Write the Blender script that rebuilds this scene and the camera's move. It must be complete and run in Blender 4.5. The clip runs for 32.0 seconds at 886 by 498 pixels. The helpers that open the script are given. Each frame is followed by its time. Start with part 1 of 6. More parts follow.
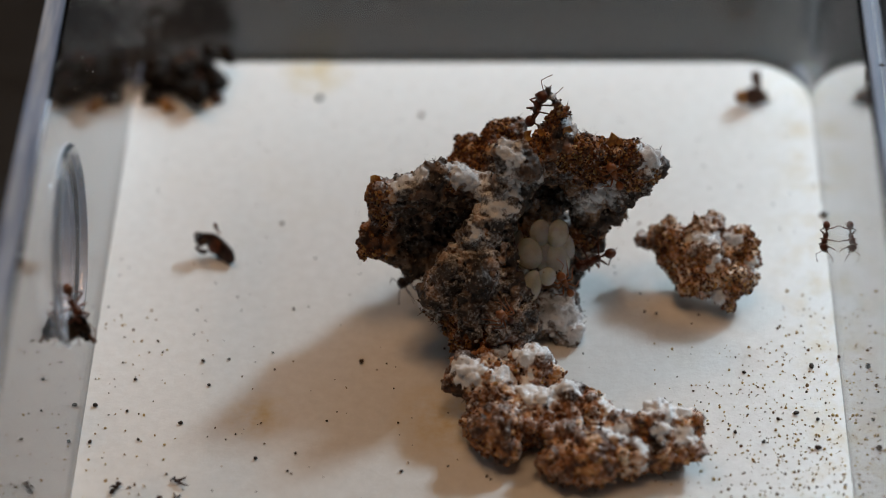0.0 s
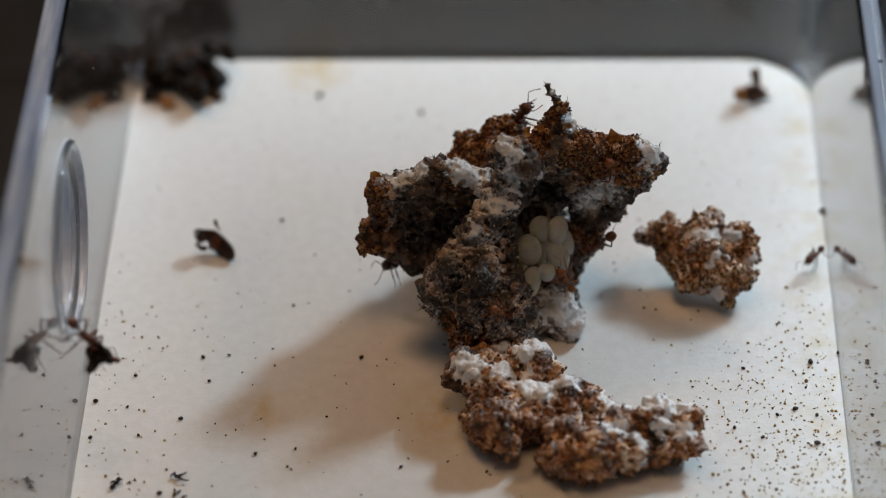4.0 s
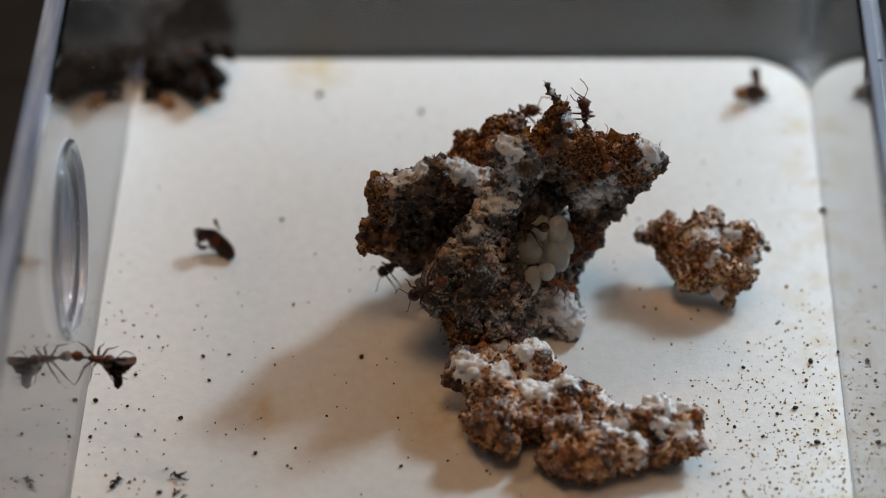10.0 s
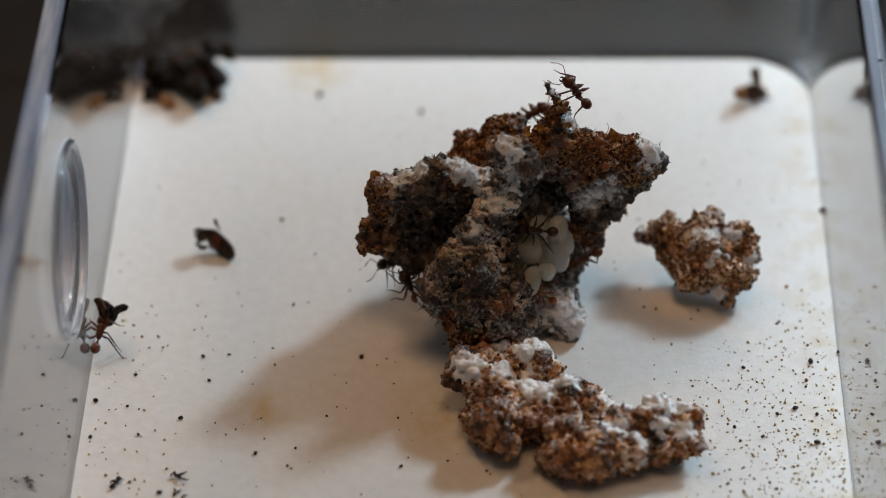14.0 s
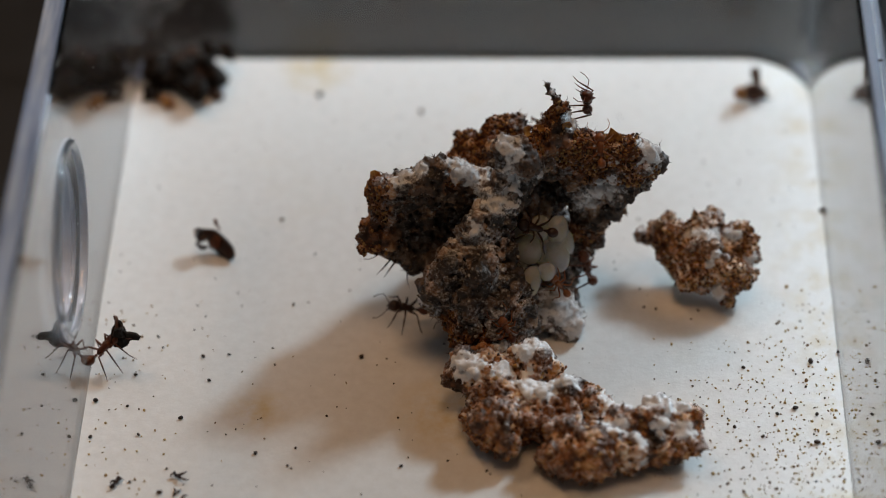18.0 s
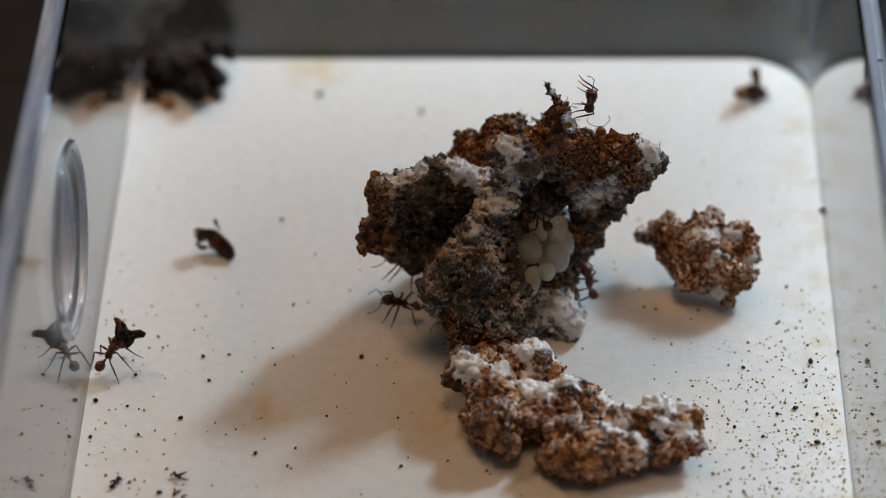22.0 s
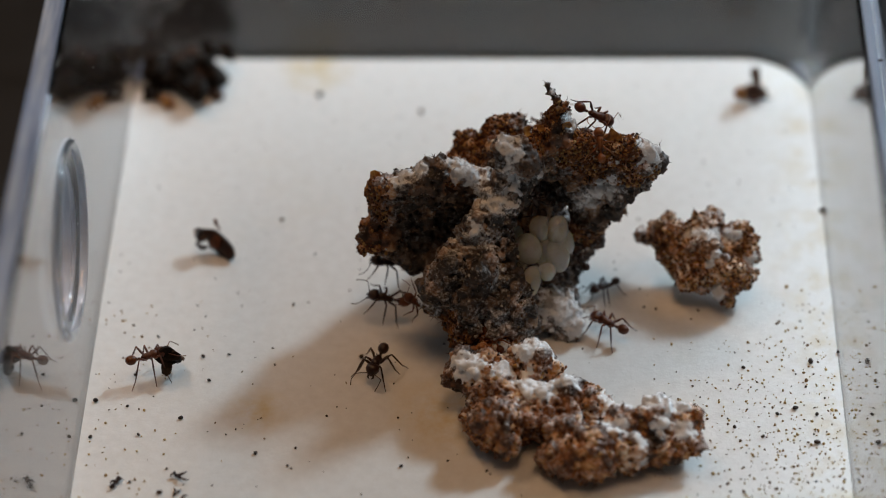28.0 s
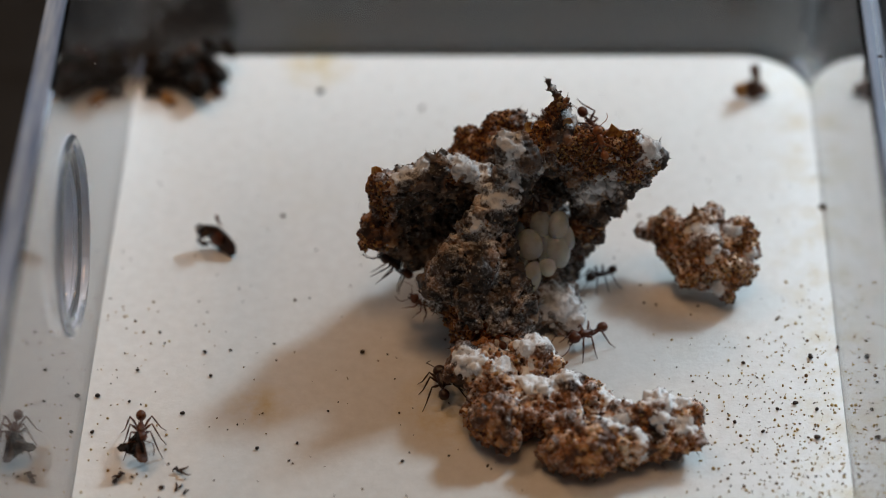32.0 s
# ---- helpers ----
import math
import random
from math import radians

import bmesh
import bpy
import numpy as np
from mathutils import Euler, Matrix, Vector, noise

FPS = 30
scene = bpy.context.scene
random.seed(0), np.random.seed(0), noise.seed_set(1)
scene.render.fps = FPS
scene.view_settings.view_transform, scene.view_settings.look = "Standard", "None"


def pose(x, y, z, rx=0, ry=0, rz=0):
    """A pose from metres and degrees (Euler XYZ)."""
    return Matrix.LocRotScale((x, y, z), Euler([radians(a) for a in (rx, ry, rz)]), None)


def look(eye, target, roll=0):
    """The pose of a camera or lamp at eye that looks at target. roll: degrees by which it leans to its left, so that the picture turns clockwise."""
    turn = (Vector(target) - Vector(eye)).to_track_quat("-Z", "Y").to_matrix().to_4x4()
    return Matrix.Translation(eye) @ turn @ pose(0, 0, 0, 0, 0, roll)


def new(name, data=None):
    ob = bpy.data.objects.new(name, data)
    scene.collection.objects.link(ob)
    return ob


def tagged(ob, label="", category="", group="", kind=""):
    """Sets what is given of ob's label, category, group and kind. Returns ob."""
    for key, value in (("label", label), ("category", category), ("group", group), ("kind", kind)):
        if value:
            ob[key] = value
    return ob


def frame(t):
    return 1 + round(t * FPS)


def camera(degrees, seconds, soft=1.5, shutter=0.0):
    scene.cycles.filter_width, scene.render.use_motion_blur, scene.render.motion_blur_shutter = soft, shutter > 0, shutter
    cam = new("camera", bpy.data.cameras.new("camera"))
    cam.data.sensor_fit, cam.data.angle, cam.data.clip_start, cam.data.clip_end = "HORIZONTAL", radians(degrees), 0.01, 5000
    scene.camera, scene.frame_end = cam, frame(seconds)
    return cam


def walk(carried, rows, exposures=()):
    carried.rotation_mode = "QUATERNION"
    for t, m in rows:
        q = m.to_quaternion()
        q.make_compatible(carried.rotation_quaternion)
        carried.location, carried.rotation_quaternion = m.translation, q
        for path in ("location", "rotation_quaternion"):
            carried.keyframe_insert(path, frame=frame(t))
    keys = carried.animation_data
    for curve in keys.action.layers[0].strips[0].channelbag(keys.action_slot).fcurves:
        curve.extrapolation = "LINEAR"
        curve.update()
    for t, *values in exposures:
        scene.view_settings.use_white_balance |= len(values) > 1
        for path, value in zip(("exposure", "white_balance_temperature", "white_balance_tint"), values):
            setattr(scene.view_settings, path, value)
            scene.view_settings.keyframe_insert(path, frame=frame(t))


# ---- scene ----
MM = 0.001


def shaken(dp, dw, dr, dx, dy, dz):
    """The camera's pose, off its resting pose by a few tenths of a degree and millimetres."""
    p, w, r = radians(40.0 + dp), radians(2.008 + dw), -1.185 + dr
    eye = Vector((8.393 + dx, -239.395 + dy, 201.0 + dz)) * MM
    way = Vector((-math.sin(w) * math.cos(p), math.cos(w) * math.cos(p), -math.sin(p)))
    return look(eye, eye + way, r)


cam = camera(15.753, 32.0, soft=1.0)
cam.data.dof.use_dof = True
cam.data.dof.focus_distance = 0.2955
cam.data.dof.aperture_fstop = 14.5
walk(cam, [
    (0.0, shaken(0.10, -0.016, 0.025, -0.118, 1.0, 0.40)),
    (1.2, shaken(0.10, -0.016, 0.025, -0.118, 1.0, 0.40)),
    (1.5, shaken(0.126, 0.132, -0.122, 0.618, 0.94, 0.447)),
    (2.0, shaken(0.0, 0.07, -0.046, 0.30, 0.40, -0.10)),
    (2.5, shaken(-0.012, -0.003, 0.004, -0.01, 0.007, 0.014)),
    (3.5, shaken(-0.012, -0.003, 0.004, -0.01, 0.007, 0.014)),
    (5.5, shaken(0, 0, 0, 0, 0, 0)),
    (17.0, shaken(0, 0, 0, 0, 0, 0)),
    (29.2, shaken(0, 0, 0, 0, 0, 0)),
    (29.5, shaken(0.102, 0.026, -0.062, 0.18, 0.37, 0.359)),
    (30.0, shaken(-0.079, -0.006, -0.009, -0.019, -2.007, 0.274)),
    (30.5, shaken(-0.219, -0.001, -0.009, 0.068, -3.829, 0.246)),
    (31.0, shaken(-0.021, -0.075, 0.032, -0.453, -2.708, 0.785)),
    (31.5, shaken(-0.045, -0.027, 0.015, -0.071, -0.947, -0.092)),
    (32.0, shaken(-0.014, -0.089, 0.045, -0.419, -0.991, 0.213)),
], exposures=[(0.0, 0.0), (32.0, 0.0)])

# ---- light: one cool desk lamp behind the box, a warm ceiling lamp and a warm wall lamp ----
world = bpy.data.worlds.new("world")
scene.world = world
world.use_nodes = True
world.node_tree.nodes["Background"].inputs[0].default_value = (0.05, 0.045, 0.04, 1)
world.node_tree.nodes["Background"].inputs[1].default_value = 0.3


def area_lamp(name, at, target, size, watts, colour):
    data = bpy.data.lights.new(name, "AREA")
    data.shape, data.size, data.energy, data.color = "DISK", size, watts, colour
    ob = new(name, data)
    ob.matrix_world = look(at, target)
    return ob


KEY = Vector((0.93, 0.96, 1.0)).normalized() * 1.1
area_lamp("desk_lamp", KEY, (0, 0, 0.005), 0.15, 6.0, (0.66, 0.86, 1.0))
area_lamp("ceiling_lamp", (0.05, -0.10, 1.7), (0, 0, 0), 0.7, 5.0, (1.0, 0.60, 0.32))
area_lamp("wall_lamp", Vector((-0.435, 0.55, 1.0)).normalized() * 1.6, (0, 0, 0.005), 0.22, 2.9, (1.0, 0.60, 0.32))


# ---- materials ----
def material(name, colour=(0.5, 0.5, 0.5), rough=0.6, **more):
    m = bpy.data.materials.new(name)
    m.use_nodes = True
    b = m.node_tree.nodes["Principled BSDF"]
    b.inputs["Base Color"].default_value = (*colour, 1)
    b.inputs["Roughness"].default_value = rough
    for key, value in more.items():
        b.inputs[key.replace("_", " ")].default_value = value
    return m


class Net:
    """Short hand for wiring one node material."""

    def __init__(self, m):
        self.t = m.node_tree
        self.b = m.node_tree.nodes["Principled BSDF"]

    def add(self, kind, **fields):
        n = self.t.nodes.new(kind)
        for key, value in fields.items():
            n.inputs[key.replace("_", " ")].default_value = value
        return n

    def link(self, a, b):
        self.t.links.new(a, b)

    def coords(self):
        return self.add("ShaderNodeTexCoord").outputs["Object"]

    def noise(self, scale, detail=4.0, rough=0.6, at=None):
        n = self.add("ShaderNodeTexNoise", Scale=scale, Detail=detail, Roughness=rough)
        self.link(at if at else self.coords(), n.inputs["Vector"])
        return n.outputs["Fac"]

    def ramp(self, fac, *stops):
        n = self.add("ShaderNodeValToRGB")
        e = n.color_ramp.elements
        while len(e) < len(stops):
            e.new(0.5)
        for s, (at, colour) in zip(e, stops):
            s.position, s.color = at, (*colour, 1)
        self.link(fac, n.inputs["Fac"])
        return n.outputs["Color"]

    def mix(self, fac, a, b, blend="MIX"):
        n = self.t.nodes.new("ShaderNodeMix")
        n.data_type, n.blend_type = "RGBA", blend
        for s, v in ((0, fac), (6, a), (7, b)):
            if hasattr(v, "is_linked"):
                self.link(v, n.inputs[s])
            else:
                n.inputs[s].default_value = v if s == 0 else (*v, 1)
        return n.outputs[2]

    def bump(self, height, strength, distance):
        n = self.add("ShaderNodeBump", Strength=strength, Distance=distance)
        self.link(height, n.inputs["Height"])
        self.link(n.outputs["Normal"], self.b.inputs["Normal"])

    def colour(self, c):
        self.link(c, self.b.inputs["Base Color"])

    def rough(self, fac, low, high):
        n = self.add("ShaderNodeMapRange")
        n.inputs["To Min"].default_value, n.inputs["To Max"].default_value = low, high
        self.link(fac, n.inputs["Value"])
        self.link(n.outputs["Result"], self.b.inputs["Roughness"])

    def shift(self, value, factor, plus):
        n = self.add("ShaderNodeMath")
        n.operation = "MULTIPLY_ADD"
        self.link(value, n.inputs[0])
        n.inputs[1].default_value, n.inputs[2].default_value = factor, plus
        return n.outputs[0]

    def attribute(self, name):
        n = self.add("ShaderNodeAttribute")
        n.attribute_name = name
        return n.outputs["Fac"]


def make_plaster():
    m = material("white_plaster", (0.74, 0.73, 0.71), 0.45)
    n = Net(m)
    big = n.noise(60, 3)
    c = n.ramp(n.noise(900, 5), (0.3, (0.70, 0.69, 0.67)), (0.7, (0.77, 0.765, 0.75)))
    c = n.mix(n.ramp(big, (0.58, (0, 0, 0)), (0.85, (0.35, 0.35, 0.35))), c, (0.66, 0.58, 0.43))
    side = n.add("ShaderNodeSeparateXYZ")
    n.link(n.coords(), side.inputs[0])
    damp = n.shift(side.outputs["X"], 90.0, -2.75)
    blot = n.mix(1.0, n.ramp(n.noise(330, 4), (0.45, (0, 0, 0)), (0.7, (1, 1, 1))), n.ramp(damp, (0.0, (0, 0, 0)), (0.55, (0.5, 0.5, 0.5))), "MULTIPLY")
    c = n.mix(blot, c, (0.55, 0.42, 0.20))
    for spot, reach in (((0.0015, -0.0235, 0.0), 0.0065), ((-0.014, 0.029, 0.0), 0.0045), ((-0.0166, -0.0233, 0.0), 0.0035)):
        far = n.t.nodes.new("ShaderNodeVectorMath")
        far.operation = "DISTANCE"
        n.link(n.coords(), far.inputs[0])
        far.inputs[1].default_value = spot
        ring = n.ramp(n.shift(far.outputs["Value"], -1 / reach, 1.0), (0.0, (0, 0, 0)), (0.8, (0.8, 0.8, 0.8)))
        c = n.mix(n.mix(1.0, ring, n.ramp(n.noise(420, 4), (0.35, (0, 0, 0)), (0.65, (1, 1, 1))), "MULTIPLY"), c, (0.60, 0.46, 0.20))
    n.colour(c)
    n.rough(n.noise(1500, 3), 0.30, 0.6)
    n.bump(n.noise(2600, 5, 0.65), 0.18, 0.0002)
    return m


def make_clear():
    m = material("clear_plastic", (0.96, 0.98, 1.0), 0.015, IOR=1.49, Transmission_Weight=1.0)
    n = Net(m)
    n.rough(n.noise(350, 4), 0.0, 0.06)
    return m


def make_table():
    m = material("dark_table", (0.012, 0.012, 0.013), 0.45)
    n = Net(m)
    n.colour(n.ramp(n.noise(90, 6), (0.3, (0.0017, 0.0018, 0.0022)), (0.75, (0.0052, 0.0054, 0.0062))))
    n.rough(n.noise(200, 4), 0.35, 0.6)
    n.bump(n.noise(1200, 4), 0.3, 0.0002)
    return m


def make_fungus():
    """Grains of dark or rusty leaf mulch under white mould; the mesh's values also pale lit faces and darken hollows.
    """
    m = material("fungus", (0.1, 0.06, 0.04), 0.8)
    n = Net(m)
    fine, mid, specks = n.noise(3600, 5, 0.7), n.noise(1100, 4, 0.6), n.noise(4200, 4, 0.7)
    tone = n.add("ShaderNodeMath")
    tone.operation = "MULTIPLY_ADD"
    n.link(mid, tone.inputs[0])
    tone.inputs[1].default_value = 0.9
    n.link(n.attribute("tone"), tone.inputs[2])
    tone = n.shift(tone.outputs[0], 1.0, -0.45)
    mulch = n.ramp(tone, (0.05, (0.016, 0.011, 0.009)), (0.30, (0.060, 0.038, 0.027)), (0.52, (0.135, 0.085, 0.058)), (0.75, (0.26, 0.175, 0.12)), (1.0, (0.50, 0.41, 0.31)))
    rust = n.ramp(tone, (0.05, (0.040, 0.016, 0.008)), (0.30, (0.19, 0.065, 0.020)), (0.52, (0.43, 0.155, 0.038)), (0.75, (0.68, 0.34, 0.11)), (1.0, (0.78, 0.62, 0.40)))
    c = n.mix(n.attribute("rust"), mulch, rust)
    c = n.mix(n.ramp(fine, (0.34, (0.6, 0.6, 0.6)), (0.47, (0, 0, 0))), c, (0.012, 0.008, 0.006))
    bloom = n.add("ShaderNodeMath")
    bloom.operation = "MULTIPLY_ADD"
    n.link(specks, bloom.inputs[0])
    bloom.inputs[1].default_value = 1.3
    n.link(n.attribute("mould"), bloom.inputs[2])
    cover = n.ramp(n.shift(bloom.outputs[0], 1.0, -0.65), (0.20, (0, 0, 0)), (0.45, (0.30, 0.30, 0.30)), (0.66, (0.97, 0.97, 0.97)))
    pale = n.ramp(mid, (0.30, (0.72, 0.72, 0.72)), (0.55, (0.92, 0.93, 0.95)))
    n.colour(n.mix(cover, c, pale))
    n.rough(fine, 0.3, 0.95)
    n.bump(n.noise(5200, 4, 0.65), 0.6, 0.00006)
    return m


def make_crumb(name, *stops, dirt=0.6):
    m = material(name, (0.1, 0.06, 0.04), 0.7)
    n = Net(m)
    g = n.add("ShaderNodeNewGeometry")
    c = n.ramp(g.outputs["Random Per Island"], *stops)
    c = n.mix(n.ramp(n.noise(3000, 3), (0.35, (0, 0, 0)), (0.7, (dirt, dirt, dirt))), c, (0.02, 0.012, 0.008))
    n.colour(c)
    n.bump(n.noise(3500, 4, 0.7), 0.5, 0.00008)
    return m


def make_chitin(name, dark, light, rough=0.32):
    m = material(name, light, rough)
    n = Net(m)
    n.colour(n.ramp(n.noise(1400, 4), (0.3, dark), (0.7, light)))
    n.rough(n.noise(4000, 2), rough - 0.06, rough + 0.2)
    n.bump(n.noise(6000, 3), 0.25, 0.00008)
    return m


PLASTER, CLEAR, TABLE, FUNGUS = make_plaster(), make_clear(), make_table(), make_fungus()
MULCH = make_crumb("mulch_crumb", (0.0, (0.016, 0.011, 0.009)), (0.3, (0.07, 0.036, 0.022)), (0.5, (0.21, 0.11, 0.055)), (0.72, (0.40, 0.31, 0.22)), (1.0, (0.66, 0.62, 0.58)))
AMBER_CRUMB = make_crumb("amber_crumb", (0.0, (0.05, 0.018, 0.008)), (0.4, (0.20, 0.06, 0.015)), (0.75, (0.42, 0.17, 0.04)), (1.0, (0.60, 0.36, 0.12)))
MOULD = make_crumb("mould_crumb", (0.0, (0.74, 0.74, 0.76)), (0.5, (0.86, 0.86, 0.88)), (1.0, (0.94, 0.94, 0.95)), dirt=0.08)
FRASS = make_crumb("frass_crumb", (0.0, (0.010, 0.008, 0.007)), (0.55, (0.03, 0.018, 0.012)), (0.8, (0.14, 0.07, 0.025)), (1.0, (0.3, 0.2, 0.08)))
CHITIN = make_chitin("red_chitin", (0.035, 0.010, 0.005), (0.16, 0.045, 0.016))
CHITIN_DARK = make_chitin("dark_chitin", (0.008, 0.004, 0.003), (0.05, 0.016, 0.008))
CHITIN_GASTER = make_chitin("brown_red_chitin", (0.05, 0.013, 0.005), (0.16, 0.047, 0.013), 0.22)
CHITIN_AMBER = make_chitin("amber_chitin", (0.13, 0.035, 0.010), (0.36, 0.12, 0.03))
LEAF = make_chitin("dry_leaf", (0.005, 0.004, 0.0035), (0.022, 0.013, 0.008), 0.6)
LEAF_BROWN = make_chitin("brown_leaf", (0.02, 0.008, 0.004), (0.13, 0.045, 0.015), 0.6)
AMBER = make_chitin("amber_flake", (0.16, 0.045, 0.010), (0.60, 0.30, 0.06), 0.3)
LEAF.node_tree.nodes["Principled BSDF"].inputs["Specular IOR Level"].default_value = 0.15
YELLOW = make_crumb("yellow_crumb", (0.0, (0.04, 0.025, 0.014)), (0.22, (0.18, 0.095, 0.03)), (0.5, (0.46, 0.28, 0.08)), (1.0, (0.62, 0.48, 0.22)), dirt=0.3)


def make_brood():
    m = material("brood", (0.6, 0.57, 0.48), 0.12, Subsurface_Weight=1.0, Subsurface_Scale=0.0025, Transmission_Weight=0.55, IOR=1.34, Coat_Weight=0.5, Coat_Roughness=0.04)
    n = Net(m)
    n.b.inputs["Subsurface Radius"].default_value = (1.0, 0.8, 0.5)
    g = n.add("ShaderNodeObjectInfo")
    c = n.ramp(g.outputs["Random"], (0.0, (0.80, 0.79, 0.72)), (1.0, (0.93, 0.93, 0.90)))
    n.colour(n.mix(n.ramp(n.noise(1300, 4), (0.45, (0, 0, 0)), (0.75, (0.5, 0.5, 0.5))), c, (0.64, 0.58, 0.44)))
    n.bump(n.noise(1800, 3), 0.35, 0.0003)
    return m


BROOD = make_brood()
# colour of the strips added under the walls to tint their rims
RIM_TINT = material("rim_tint", (0.17, 0.20, 0.26), 0.4)


def make_rim():
    """The polished edge of a clear wall; its milky glow and long glints are painted in."""
    m = material("rim_plastic_glints", (0.6, 0.68, 0.85), 0.2, Transmission_Weight=0.4, IOR=1.49)
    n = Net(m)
    # stretched noise puts the edge's highlights into its colour
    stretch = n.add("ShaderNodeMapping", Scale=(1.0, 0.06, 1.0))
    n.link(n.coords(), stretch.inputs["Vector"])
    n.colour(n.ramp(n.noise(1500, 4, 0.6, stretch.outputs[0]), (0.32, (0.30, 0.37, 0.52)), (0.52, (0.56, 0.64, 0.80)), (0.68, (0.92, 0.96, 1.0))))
    n.bump(n.noise(1500, 4, 0.6, stretch.outputs[0]), 0.4, 0.0002)
    return m


RIM = make_rim()
CUT = material("cut_edge", (0.42, 0.46, 0.54), 0.35)
PLUG = material("plug_plastic", (0.86, 0.88, 0.92), 0.04, Transmission_Weight=0.93, IOR=1.45)
WALL_PAINT = material("wall_paint", (0.30, 0.28, 0.26), 0.8)


# ---- mesh helpers ----
def mesh_of(name, bm, mat, smooth=True):
    me = bpy.data.meshes.new(name)
    bm.to_mesh(me)
    bm.free()
    if smooth:
        me.shade_smooth()
    if mat:
        me.materials.append(mat)
    return me


def part(name, bm, mat, parent, label="", smooth=True):
    ob = new(name, mesh_of(name, bm, mat, smooth))
    ob.parent = parent
    return tagged(ob, label)


def thing(name, label, category, at=None, group="", kind=""):
    ob = new(name)
    ob.empty_display_size = 0.002
    if at is not None:
        ob.matrix_world = at
    return tagged(ob, label, category, group, kind)


def box(bm, x0, x1, y0, y1, z0, z1):
    m = Matrix.Translation(((x0 + x1) / 2, (y0 + y1) / 2, (z0 + z1) / 2)) @ Matrix.Diagonal((x1 - x0, y1 - y0, z1 - z0, 1))
    return bmesh.ops.create_cube(bm, size=1, matrix=m)["verts"]


def egg(bm, at, radii, turn=None, u=12, v=8):
    """An ellipsoid; turn: a rotation matrix."""
    m = Matrix.Translation(at) @ (turn if turn else Matrix.Identity(4)) @ Matrix.Diagonal((*radii, 1))
    return bmesh.ops.create_uvsphere(bm, u_segments=u, v_segments=v, radius=1, matrix=m)["verts"]


def tube(bm, points, radii, sides=6):
    """A closed tapered tube through points."""
    rings = []
    for i, p in enumerate(points):
        p = Vector(p)
        a = Vector(points[max(i - 1, 0)])
        b = Vector(points[min(i + 1, len(points) - 1)])
        q = (b - a).to_track_quat("Z", "Y").to_matrix()
        rings.append([bm.verts.new(p + q @ Vector((math.cos(k * math.tau / sides), math.sin(k * math.tau / sides), 0)) * radii[i]) for k in range(sides)])
    for r, s in zip(rings, rings[1:]):
        for k in range(sides):
            bm.faces.new((r[k], r[(k + 1) % sides], s[(k + 1) % sides], s[k]))
    bm.faces.new(rings[0][::-1])
    bm.faces.new(rings[-1])


def rounded(x0, x1, y0, y1, r, n=8):
    """The outline of a rectangle with round corners, anticlockwise."""
    out = []
    for cx, cy, a in ((x1 - r, y1 - r, 0), (x0 + r, y1 - r, 90), (x0 + r, y0 + r, 180), (x1 - r, y0 + r, 270)):
        for i in range(n + 1):
            t = radians(a + 90 * i / n)
            out.append((cx + r * math.cos(t), cy + r * math.sin(t)))
    return out


def slab(bm, outline, z0, z1):
    low, high = [bm.verts.new((x, y, z0)) for x, y in outline], [bm.verts.new((x, y, z1)) for x, y in outline]
    n = len(outline)
    for i in range(n):
        bm.faces.new((low[i], low[(i + 1) % n], high[(i + 1) % n], high[i]))
    bm.faces.new(low[::-1])
    bm.faces.new(high)


# ---- the room ----
bm = bmesh.new()
box(bm, -2.0, 2.0, -2.0, 2.0, -0.06, -0.0042)
table = tagged(new("ground", mesh_of("ground", bm, TABLE, False)), "dark matt table top under the plastic box", "table top", kind="structure")
for name, (x0, x1, y0, y1, z0, z1) in {
    "wall_east": (2.0, 2.1, -2.1, 2.1, -0.06, 2.4), "wall_west": (-2.1, -2.0, -2.1, 2.1, -0.06, 2.4),
    "wall_north": (-2.0, 2.0, 2.0, 2.1, -0.06, 2.4), "wall_south": (-2.0, 2.0, -2.1, -2.0, -0.06, 2.4),
    "ceiling": (-2.1, 2.1, -2.1, 2.1, 2.4, 2.5),
}.items():
    bm = bmesh.new()
    box(bm, x0, x1, y0, y1, z0, z1)
    tagged(new(name, mesh_of(name, bm, WALL_PAINT, False)), "plain dim grey painted room wall" if "wall" in name else "plain dim grey ceiling", "wall" if "wall" in name else "ceiling", kind="structure")

# ---- the plastic box: clear walls, a round port in one of them, a white floor ----
XL, XR, YF, YB, TOP = -32.66 * MM, 37.34 * MM, -95 * MM, 31.0 * MM, 35.16 * MM
THICK = 2.2 * MM
PORT_Y, PORT_Z, PORT_R = -20.0 * MM, 17.7 * MM, 9.2 * MM


def ported_wall(bm, x, y0, y1, z0, z1, flip):
    """The face of the wall with the port: a rectangle round a circle. Returns the rectangle's corners and the circle."""
    corners = [bm.verts.new((x, y, z)) for y, z in ((y1, z1), (y0, z1), (y0, z0), (y1, z0))]
    n = 48
    ring = [bm.verts.new((x, PORT_Y + PORT_R * math.cos(i * math.tau / n), PORT_Z + PORT_R * math.sin(i * math.tau / n))) for i in range(n)]
    for i in range(n):
        c = corners[i * 4 // n]
        f = [c, ring[i], ring[(i + 1) % n]]
        bm.faces.new(f[::-1] if flip else f)
        if (i + 1) % (n // 4) == 0:
            f = [c, ring[(i + 1) % n], corners[((i + 1) * 4 // n) % 4]]
            bm.faces.new(f[::-1] if flip else f)
    return corners, ring


